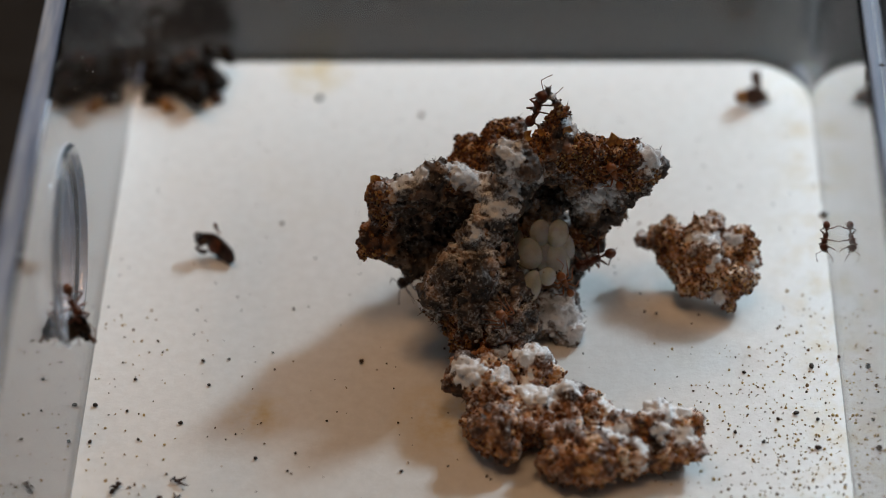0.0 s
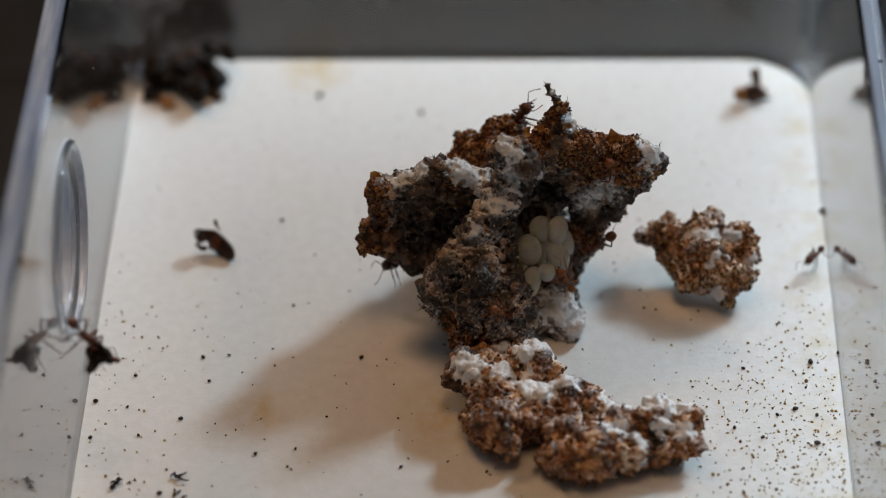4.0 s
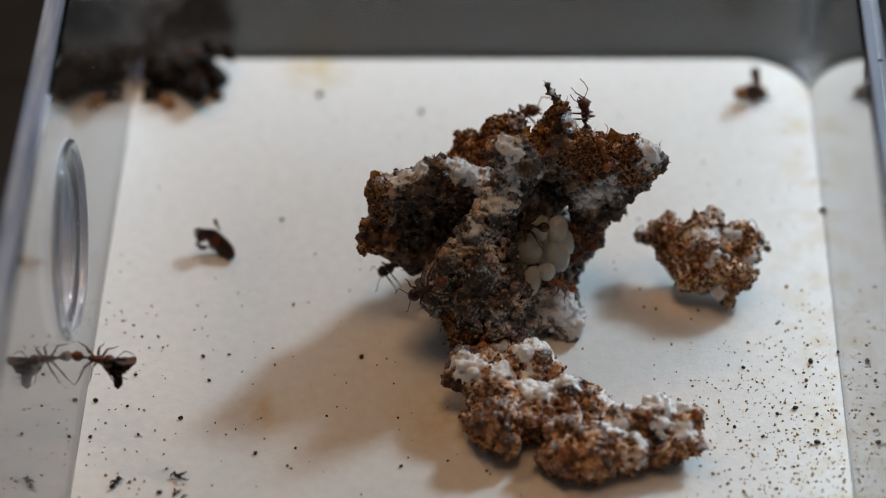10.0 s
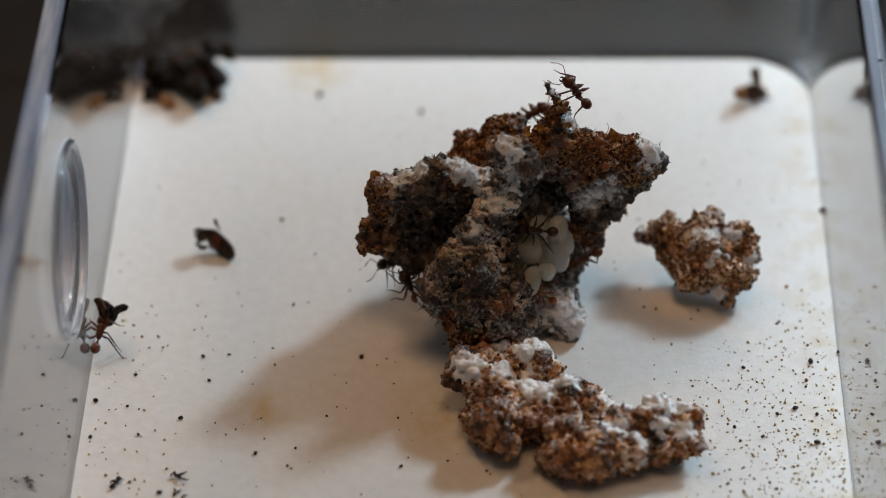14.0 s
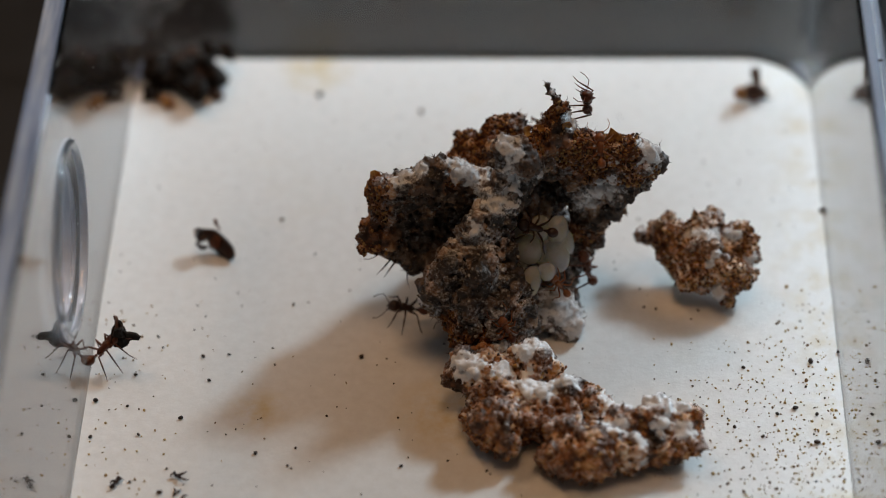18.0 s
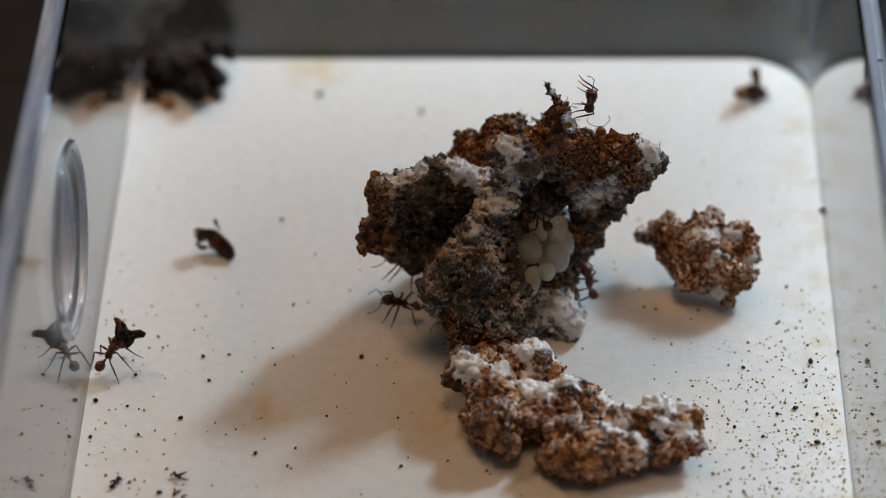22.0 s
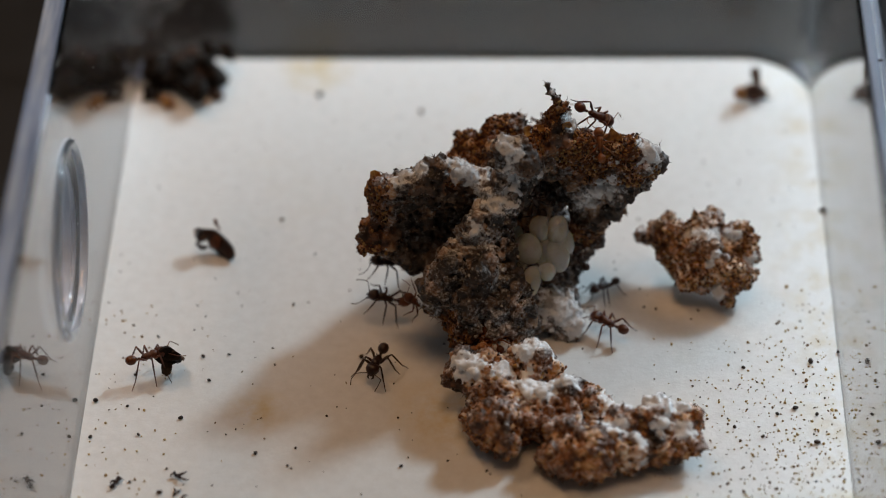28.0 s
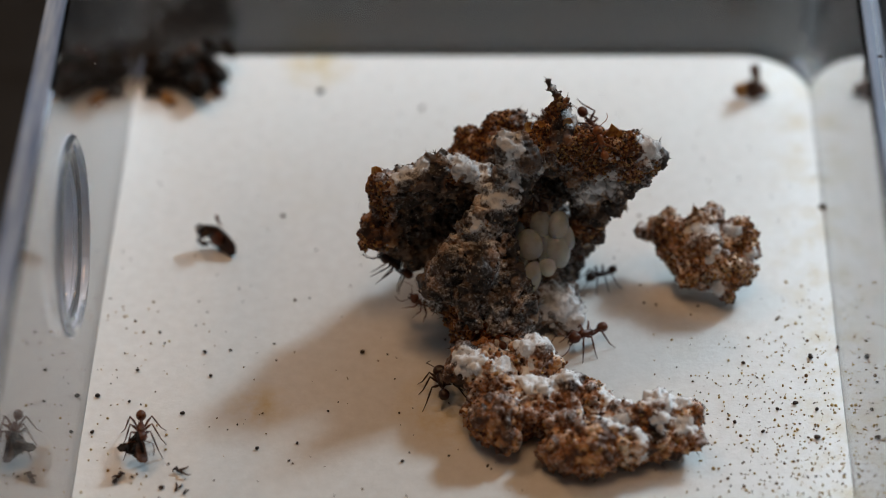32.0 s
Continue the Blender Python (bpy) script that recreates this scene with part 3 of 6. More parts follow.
# white mould on the garden, and rusty leaf: x, y, z, reach
GARDEN_MOULD = [(6.6, -9.6, 20.8, 0.9), (7.1, -9.9, 19.2, 1.0), (7.2, -9.9, 17.6, 1.0), (7.0, -10.2, 16.0, 1.0), (6.4, -11.0, 14.4, 0.9), (5.2, -11.2, 14.6, 0.8), (3.6, -12.3, 13.3, 0.7), (8.3, -9.3, 18.3, 0.7), (8.4, -9.3, 16.9, 0.6), (-3.4, -9.6, 16.2, 0.9), (-1.6, -9.3, 16.8, 0.8), (1.4, -8.8, 17.3, 0.6), (2.4, -8.7, 16.6, 0.9), (3.8, -8.7, 15.9, 0.9), (15.6, -6.9, 14.4, 0.9), (14.4, -6.9, 12.6, 0.6), (19.2, -6.2, 16.8, 1.0), (16.2, -7.0, 16.2, 0.5), (10.9, -6.5, 24.1, 0.6), (12.2, -6.5, 20.8, 0.8), (18.6, -6.6, 18.2, 0.5), (11.6, -13.0, 3.2, 1.8), (12.6, -13.0, 2.0, 1.8), (11.0, -11.6, 3.4, 1.3), (4.6, -14.4, 9.2, 0.7), (4.2, -15.0, 7.9, 0.6), (2.4, -14.2, 9.8, 0.5), (0.4, -14.6, 7.6, 0.6), (-1.0, -15.2, 6.3, 0.7), (-1.7, -15.2, 5.4, 0.5), (6.2, -16.4, 4.8, 0.6), (5.2, -17.2, 2.4, 1.2), (-4.6, -9.6, 12.8, 0.35)]
GARDEN_RUST = [(-6.2, -9.6, 15.4, 1.2), (-6.2, -9.8, 12.6, 1.1), (-6.4, -9.8, 9.4, 1.4), (0.9, -9.0, 16.0, 0.9), (4.0, -12.4, 13.0, 0.5), (1.0, -16.0, 3.6, 1.6), (-0.8, -15.6, 3.0, 1.4), (3.4, -16.8, 3.4, 1.2), (5.4, -17.0, 1.8, 1.8), (9.2, -7.6, 19.6, 1.2), (10.8, -7.2, 22.0, 1.2), (12.6, -7.0, 18.0, 1.8), (15.0, -6.9, 17.4, 1.9), (17.4, -6.7, 17.6, 1.5), (14.6, -6.6, 15.6, 1.5), (19.8, -6.2, 15.0, 0.8), (17.6, -6.6, 14.6, 1.1), (2.6, -0.6, 12.8, 2.6), (5.6, -0.8, 15.0, 1.6), (13.4, -6.6, 7.2, 1.2)]
# a thin grey bloom over the spine and the foot
GARDEN_PALE = [(5.2, -11.0, 14.6, 1.6), (3.6, -12.6, 12.4, 1.8), (2.6, -14.0, 9.8, 2.0), (4.6, -14.6, 8.6, 1.8), (1.0, -15.0, 7.4, 1.8), (-0.8, -15.4, 6.0, 1.4), (4.6, -16.2, 5.6, 2.2), (6.8, -15.2, 5.4, 2.0), (7.2, -15.6, 3.4, 1.6), (6.4, -9.8, 18.4, 1.6), (8.3, -9.3, 17.4, 1.2), (11.6, -12.4, 2.6, 2.2), (16.0, -6.8, 13.4, 1.6), (13.8, -6.8, 12.0, 1.4), (19.4, -6.2, 15.4, 1.2)]
FRONT_MOULD = [(2.0, -22.5, 5.6, 1.1), (3.2, -23.2, 5.0, 1.2), (5.6, -23.4, 4.8, 1.0), (9.6, -20.6, 6.4, 1.4), (10.9, -20.8, 5.6, 1.0), (8.0, -21.4, 6.0, 0.9), (7.8, -24.2, 5.4, 1.1), (9.6, -25.4, 5.2, 1.3), (12.2, -24.6, 5.0, 0.9), (16.0, -26.0, 4.4, 1.0), (17.6, -26.8, 4.8, 0.9), (19.3, -27.6, 5.2, 1.0), (20.3, -29.6, 4.4, 1.0), (21.3, -27.2, 5.2, 1.5), (22.4, -29.6, 3.6, 0.9), (16.6, -30.2, 4.6, 1.0), (18.6, -31.2, 4.0, 0.9), (18.4, -32.4, 2.4, 0.9), (15.2, -29.6, 4.6, 0.7), (6.0, -18.2, 3.6, 0.8)]
FRONT_RUST = [(5.6, -18.6, 3.2, 1.4), (4.6, -20.4, 3.6, 1.2), (10.2, -23.2, 4.6, 1.0), (14.6, -24.6, 4.6, 0.8), (14.0, -32.6, 2.6, 1.6), (17.4, -31.6, 3.2, 0.8), (23.0, -28.4, 3.8, 0.9), (18.6, -28.6, 3.8, 0.8), (5.0, -28.4, 1.6, 1.4), (8.6, -28.0, 2.2, 1.6), (21.6, -30.4, 2.6, 0.7)]
CHUNK_MOULD = [(24.3, -5.0, 7.0, 0.9), (25.6, -5.4, 6.2, 0.8), (23.6, -4.4, 6.2, 0.6), (29.6, -6.6, 4.2, 0.6), (27.6, -5.2, 6.0, 0.8), (25.9, -7.4, 4.8, 0.6), (26.6, -9.2, 2.6, 0.6)]
CHUNK_RUST = [(24.6, -7.4, 3.4, 1.2), (28.8, -5.6, 5.4, 1.1), (27.4, -8.4, 3.0, 1.4), (22.2, -4.6, 4.6, 1.2), (29.4, -7.0, 3.4, 0.9)]
AMBER_FLAKES = [(-5.8, -9.4, 16.6, 0, 10, 20, 1.7), (15.9, -6.4, 18.9, 20, 5, 10, 2.4), (16.9, -6.3, 18.6, 0, 40, 60, 1.6), (18.1, -6.2, 18.4, 40, 20, 160, 1.6), (8.1, -7.2, 20.2, 10, 20, 40, 1.6), (9.3, -7.5, 20.8, 0, 0, 0, 1.5), (11.1, -7.0, 22.7, 30, 60, 0, 1.2), (14.8, -6.6, 18.6, 0, 30, 100, 1.5), (20.4, -6.2, 15.5, 0, 60, 30, 1.2), (11.7, -7.2, 20.9, 40, 0, 20, 1.4), (13.8, -7.0, 18.1, 10, 10, 70, 1.3), (12.7, -7.0, 19.5, 30, 0, 130, 1.2), (15.5, -7.2, 17.4, 0, 20, 30, 1.4)]
# brood: x, y, z, half width, half length, lean
BROOD_PLACES = [(11.0, -9.0, 9.9, 1.08, 1.44, 8), (9.4, -8.9, 10.0, 1.03, 1.29, 0), (8.3, -10.6, 8.9, 1.34, 1.49, -20), (11.0, -10.0, 7.8, 1.24, 1.75, -6), (8.6, -12.9, 7.0, 0.93, 1.49, 12), (10.0, -12.4, 7.7, 0.88, 0.88, 20), (7.1, -9.4, 9.1, 0.82, 1.34, 8), (9.8, -9.6, 8.0, 1.03, 1.55, 14), (11.8, -9.4, 8.8, 0.82, 1.24, -14), (7.5, -10.8, 7.4, 0.77, 1.03, 40), (6.6, -8.8, 10.4, 0.72, 1.13, -5)]
# ants: seconds, waist, forward, upward
CARRIER = [
    (0, -32.10, -24.69, 14.70, 0.38, -0.59, -0.71, 0.71, -0.31, 0.63),
    (1, -31.68, -27.13, 13.34, 0.37, -0.59, -0.72, 0.72, -0.31, 0.62),
    (2, -31.66, -25.48, 11.98, 0.38, -0.59, -0.71, 0.71, -0.31, 0.63),
    (3, -30.72, -29.72, 16.25, 0.72, -0.43, -0.54, 0.48, -0.25, 0.84),
    (6, -30.72, -26.32, 8.56, 0.67, -0.46, -0.58, 0.53, -0.25, 0.81),
    (7, -30.55, -26.42, 8.99, 0.96, -0.15, -0.22, 0.12, -0.48, 0.87),
    (8, -30.44, -25.68, 8.16, 0.87, -0.30, -0.40, 0.30, -0.32, 0.90),
    (9, -30.52, -25.47, 8.41, 0.90, -0.26, -0.35, 0.25, -0.36, 0.90),
    (10, -30.67, -26.04, 8.88, 0.99, -0.08, -0.14, 0.07, -0.57, 0.82),
    (11, -30.77, -25.52, 8.35, 0.97, -0.14, -0.21, 0.11, -0.49, 0.86),
    (12, -31.33, -17.27, 2.20, 0.64, 0.68, 0.36, -0.25, -0.26, 0.93),
    (13, -31.13, -16.06, 2.22, 0.62, 0.70, 0.36, -0.24, -0.27, 0.93),
    (14, -31.86, -15.18, 2.22, 0.20, 0.91, 0.36, -0.08, -0.35, 0.93),
    (17, -31.04, -16.38, 2.22, 0.70, 0.62, 0.36, -0.27, -0.24, 0.93),
    (18, -31.39, -17.41, 2.22, 0.73, 0.59, 0.36, -0.28, -0.23, 0.93),
    (19, -31.37, -17.89, 2.22, 0.73, 0.58, 0.36, -0.28, -0.22, 0.93),
    (20, -30.81, -18.43, 2.22, 0.57, 0.74, 0.36, -0.22, -0.28, 0.93),
    (21, -30.95, -17.80, 2.22, 0.38, 0.85, 0.36, -0.15, -0.33, 0.93),
    (22, -30.65, -17.92, 2.22, 0.53, 0.77, 0.36, -0.21, -0.30, 0.93),
    (23, -30.50, -15.74, 2.22, 0.24, 0.90, 0.36, -0.09, -0.35, 0.93),
    (24, -30.05, -17.56, 2.22, 0.18, 0.91, 0.36, -0.07, -0.35, 0.93),
    (24.5, -29.05, -17.79, 2.22, 0.65, 0.66, 0.36, -0.25, -0.26, 0.93),
    (25, -28.11, -17.72, 2.22, 0.77, 0.52, 0.36, -0.30, -0.20, 0.93),
    (25.5, -25.09, -17.19, 2.22, 0.77, 0.52, 0.36, -0.30, -0.20, 0.93),
    (27.5, -25.93, -17.19, 2.22, 0.71, 0.70, 0.00, 0.00, 0.00, 1.00),
    (28, -27.13, -18.34, 2.22, 0.93, 0.36, 0.00, 0.00, 0.00, 1.00),
    (28.5, -26.96, -18.42, 2.22, 0.91, 0.41, -0.00, 0.00, 0.00, 1.00),
    (29, -26.98, -18.77, 2.22, 0.99, 0.11, 0.00, 0.00, 0.00, 1.00),
    (29.25, -27.21, -20.17, 2.22, 0.90, -0.44, 0.00, 0.00, 0.00, 1.00),
    (29.5, -27.43, -21.58, 2.22, 0.53, -0.85, 0.00, 0.00, 0.00, 1.00),
    (30, -26.84, -22.27, 2.22, 0.68, -0.73, 0.00, -0.00, 0.00, 1.00),
    (31, -26.36, -26.30, 2.22, 0.28, -0.96, -0.00, 0.00, -0.00, 1.00),
    (32, -26.90, -28.52, 2.22, 0.09, -1.00, -0.00, 0.00, -0.00, 1.00),
]
SPIRE_ANT = [
    (0, 9.09, -4.60, 21.32, 0.38, 0.00, 0.92, -0.84, -0.41, 0.35),
    (1, 8.67, -4.60, 20.90, 0.39, 0.00, 0.92, -0.84, -0.41, 0.36),
    (2, 8.25, -4.60, 20.80, 0.29, 0.00, 0.96, -0.88, -0.41, 0.26),
    (3, 7.86, -4.40, 20.42, 0.35, 0.00, 0.94, -0.85, -0.41, 0.32),
    (3.5, 7.62, -2.00, 18.17, 0.40, 0.00, 0.92, -0.83, -0.41, 0.37),
    (5.5, 7.13, 0.50, 15.31, 0.83, -0.00, 0.56, -0.53, -0.31, 0.79),
    (7, 7.24, 1.00, 15.16, 0.85, -0.00, 0.53, -0.51, -0.31, 0.80),
    (9, 7.45, 1.50, 15.04, 0.93, 0.00, 0.38, -0.36, -0.30, 0.88),
    (11, 7.42, 1.80, 15.32, 0.93, -0.00, 0.38, -0.36, -0.30, 0.88),
    (12, 7.82, 2.00, 15.37, 0.88, 0.00, 0.48, -0.45, -0.31, 0.84),
    (13, 8.12, 2.00, 15.23, 0.87, 0.00, 0.49, -0.47, -0.31, 0.83),
    (14.5, 8.79, 2.00, 14.83, 0.88, 0.00, 0.48, -0.45, -0.31, 0.84),
    (17, 9.57, 2.00, 13.88, 0.90, -0.00, 0.43, -0.41, -0.30, 0.86),
    (32, 9.57, 2.00, 13.88, 0.90, -0.00, 0.43, -0.41, -0.30, 0.86),
]
TOP_ANT = [
    (0, 13.89, 1.00, 10.14, -0.12, -0.00, 0.99, 0.94, -0.33, 0.12),
    (8, 13.85, 0.00, 11.93, -0.13, 0.00, 0.99, 0.94, -0.33, 0.12),
    (10, 13.54, -2.00, 17.85, -0.12, 0.00, 0.99, 0.94, -0.33, 0.11),
    (11, 13.68, -2.60, 18.78, -0.17, 0.00, 0.99, 0.93, -0.32, 0.16),
    (12, 13.50, -3.20, 19.73, -0.23, 0.00, 0.97, 0.92, -0.32, 0.22),
    (13, 13.12, -3.20, 20.95, -0.51, 0.00, 0.86, 0.81, -0.34, 0.48),
    (14, 12.75, -3.20, 21.57, -0.57, 0.00, 0.82, 0.77, -0.35, 0.53),
    (14.5, 12.85, -3.20, 21.57, -0.52, 0.00, 0.85, 0.80, -0.34, 0.49),
    (16.5, 12.90, -3.20, 21.64, -0.44, 0.00, 0.90, 0.85, -0.33, 0.42),
    (17, 12.93, -3.20, 21.64, -0.40, -0.00, 0.92, 0.86, -0.33, 0.38),
    (18, 13.64, -3.30, 20.53, -0.06, -0.48, 0.87, 0.98, -0.21, -0.04),
    (19, 13.83, -3.30, 20.66, -0.03, -0.48, 0.87, 0.98, -0.19, -0.07),
    (20, 13.93, -3.30, 20.66, 0.02, -0.50, 0.87, 0.98, -0.17, -0.11),
    (21, 13.98, -3.30, 20.69, 0.04, -0.50, 0.86, 0.98, -0.15, -0.14),
    (22, 13.96, -3.30, 20.66, 0.03, -0.51, 0.86, 0.98, -0.16, -0.13),
    (23, 13.82, -3.30, 21.02, -0.13, -0.53, 0.84, 0.98, -0.22, 0.01),
    (24, 14.25, -3.30, 20.40, 0.10, -0.56, 0.82, 0.98, -0.09, -0.18),
    (24.33, 14.34, -3.27, 19.82, 0.52, -0.67, 0.53, 0.85, 0.34, -0.40),
    (24.67, 14.44, -3.23, 19.23, 0.86, -0.33, -0.39, 0.35, -0.17, 0.92),
    (25, 14.54, -3.20, 18.64, 0.68, 0.00, -0.74, 0.66, -0.43, 0.61),
    (25.5, 14.14, -3.20, 18.68, 0.76, 0.00, -0.65, 0.59, -0.42, 0.69),
    (27.5, 14.33, -3.20, 18.77, 0.71, 0.00, -0.71, 0.64, -0.43, 0.64),
    (28, 14.40, -3.20, 19.04, 0.85, 0.00, -0.53, 0.48, -0.40, 0.78),
    (29, 14.35, -3.20, 18.81, 0.77, 0.00, -0.64, 0.59, -0.42, 0.70),
    (30, 14.00, -3.20, 19.21, 0.66, 0.00, -0.75, 0.68, -0.44, 0.59),
    (31, 14.06, -2.50, 17.80, 0.69, 0.00, -0.73, 0.66, -0.43, 0.62),
    (32, 14.03, -2.00, 16.61, 0.48, 0.00, -0.88, 0.77, -0.49, 0.41),
]
LOBE_ANT = [
    (0, 16.27, -7.99, 16.09, -0.36, 0.00, 0.93, 0.29, -0.95, 0.12),
    (6, 16.15, -7.92, 16.09, -0.35, -0.03, 0.94, 0.31, -0.95, 0.09),
    (9, 15.79, -8.16, 17.24, -0.35, 0.25, 0.90, 0.17, -0.93, 0.32),
    (10, 15.23, -8.04, 18.05, -0.23, 0.61, 0.76, 0.03, -0.78, 0.63),
    (14, 15.11, -8.21, 18.31, -0.23, 0.61, 0.76, 0.03, -0.78, 0.63),
    (17, 14.95, -8.36, 18.80, -0.06, 0.62, 0.78, 0.03, -0.78, 0.62),
    (20, 14.96, -7.82, 18.74, -0.16, 0.67, 0.72, 0.02, -0.73, 0.68),
    (25, 15.19, -6.85, 18.77, 0.16, 0.72, 0.68, 0.04, -0.69, 0.72),
    (28, 14.91, -7.59, 18.85, -0.11, 0.68, 0.73, 0.02, -0.73, 0.68),
    (32, 14.96, -7.74, 18.75, -0.28, 0.66, 0.70, 0.01, -0.72, 0.69),
]
NURSE = [
    (0, 8.19, -6.00, 11.80, -0.57, 0.00, 0.82, 0.37, -0.89, 0.26),
    (5.5, 8.46, -8.00, 11.22, -0.92, -0.00, 0.38, 0.24, -0.78, 0.57),
    (6, 8.51, -10.60, 12.67, -0.98, 0.00, 0.19, 0.12, -0.77, 0.63),
    (7, 8.90, -10.60, 12.13, -0.99, -0.00, 0.13, 0.08, -0.77, 0.64),
    (8, 8.70, -10.60, 11.72, -0.99, 0.00, 0.14, 0.09, -0.77, 0.64),
    (9, 8.54, -10.60, 11.52, -1.00, -0.00, 0.07, 0.04, -0.77, 0.64),
    (10, 8.30, -10.60, 11.66, -1.00, 0.00, 0.07, 0.04, -0.77, 0.64),
    (11, 8.77, -10.60, 11.59, -0.99, -0.00, 0.14, 0.09, -0.77, 0.64),
    (12, 9.17, -10.60, 11.32, -0.99, -0.00, 0.12, 0.08, -0.77, 0.64),
    (13, 9.38, -10.60, 11.28, -0.99, 0.00, 0.14, 0.09, -0.77, 0.64),
    (14, 9.12, -10.60, 11.11, -1.00, 0.00, 0.06, 0.04, -0.77, 0.64),
    (17, 9.30, -10.60, 11.35, -0.92, 0.00, 0.40, 0.24, -0.79, 0.57),
    (18, 9.17, -10.60, 11.38, -0.95, 0.00, 0.32, 0.20, -0.78, 0.59),
    (19, 10.01, -10.60, 10.74, -0.62, 0.00, 0.78, 0.38, -0.88, 0.30),
    (20, 10.30, -10.60, 11.28, -0.47, 0.00, 0.89, 0.34, -0.92, 0.18),
    (21, 10.10, -10.60, 12.71, -0.48, 0.00, 0.87, 0.35, -0.92, 0.19),
    (22, 9.40, -10.60, 13.01, -0.48, -0.00, 0.88, 0.35, -0.92, 0.19),
    (23, 9.03, -10.60, 13.58, -0.42, 0.00, 0.91, 0.32, -0.93, 0.15),
    (24, 8.98, -8.00, 12.41, -0.40, -0.00, 0.92, 0.32, -0.94, 0.14),
    (32, 8.98, -8.00, 12.54, -0.45, -0.00, 0.89, 0.34, -0.92, 0.17),
]
AMBER_NURSE = [
    (0, 11.76, -12.40, 6.72, -0.41, 0.00, 0.91, 0.32, -0.93, 0.15),
    (1, 11.08, -12.40, 6.58, -0.42, 0.00, 0.91, 0.33, -0.93, 0.15),
    (2, 11.50, -12.40, 6.30, -0.46, -0.00, 0.89, 0.34, -0.92, 0.18),
    (3, 11.66, -12.40, 6.65, -0.48, 0.00, 0.88, 0.35, -0.92, 0.19),
    (6, 12.18, -12.40, 6.72, -0.51, 0.00, 0.86, 0.36, -0.91, 0.21),
    (7, 11.39, -12.40, 6.58, -0.61, 0.00, 0.79, 0.38, -0.88, 0.29),
    (9, 11.66, -12.40, 6.65, -0.54, 0.00, 0.84, 0.37, -0.90, 0.24),
    (10, 11.45, -12.40, 6.10, -0.90, 0.00, 0.44, 0.27, -0.79, 0.55),
    (11, 11.34, -12.40, 6.51, -0.87, 0.00, 0.49, 0.29, -0.80, 0.52),
    (12, 11.18, -12.40, 6.72, -0.82, 0.00, 0.57, 0.33, -0.82, 0.47),
    (13, 10.82, -12.40, 5.12, -0.54, 0.00, 0.84, 0.37, -0.90, 0.23),
    (14, 9.74, -12.40, 4.84, -0.79, 0.00, 0.61, 0.35, -0.83, 0.45),
    (17, 11.51, -12.40, 5.89, -0.55, 0.00, 0.84, 0.37, -0.90, 0.24),
    (18, 11.29, -12.40, 5.96, -0.58, 0.00, 0.82, 0.37, -0.89, 0.26),
    (19, 11.93, -12.40, 5.82, -0.44, 0.00, 0.90, 0.34, -0.93, 0.17),
    (20, 11.98, -12.40, 5.75, -0.43, 0.00, 0.90, 0.33, -0.93, 0.16),
    (22, 11.41, -10.00, 2.91, -0.43, 0.00, 0.90, 0.33, -0.93, 0.16),
    (24, 11.04, -8.00, 0.22, -0.42, 0.00, 0.91, 0.33, -0.93, 0.15),
    (32, 11.04, -8.00, 0.22, -0.42, 0.00, 0.91, 0.33, -0.93, 0.15),
]
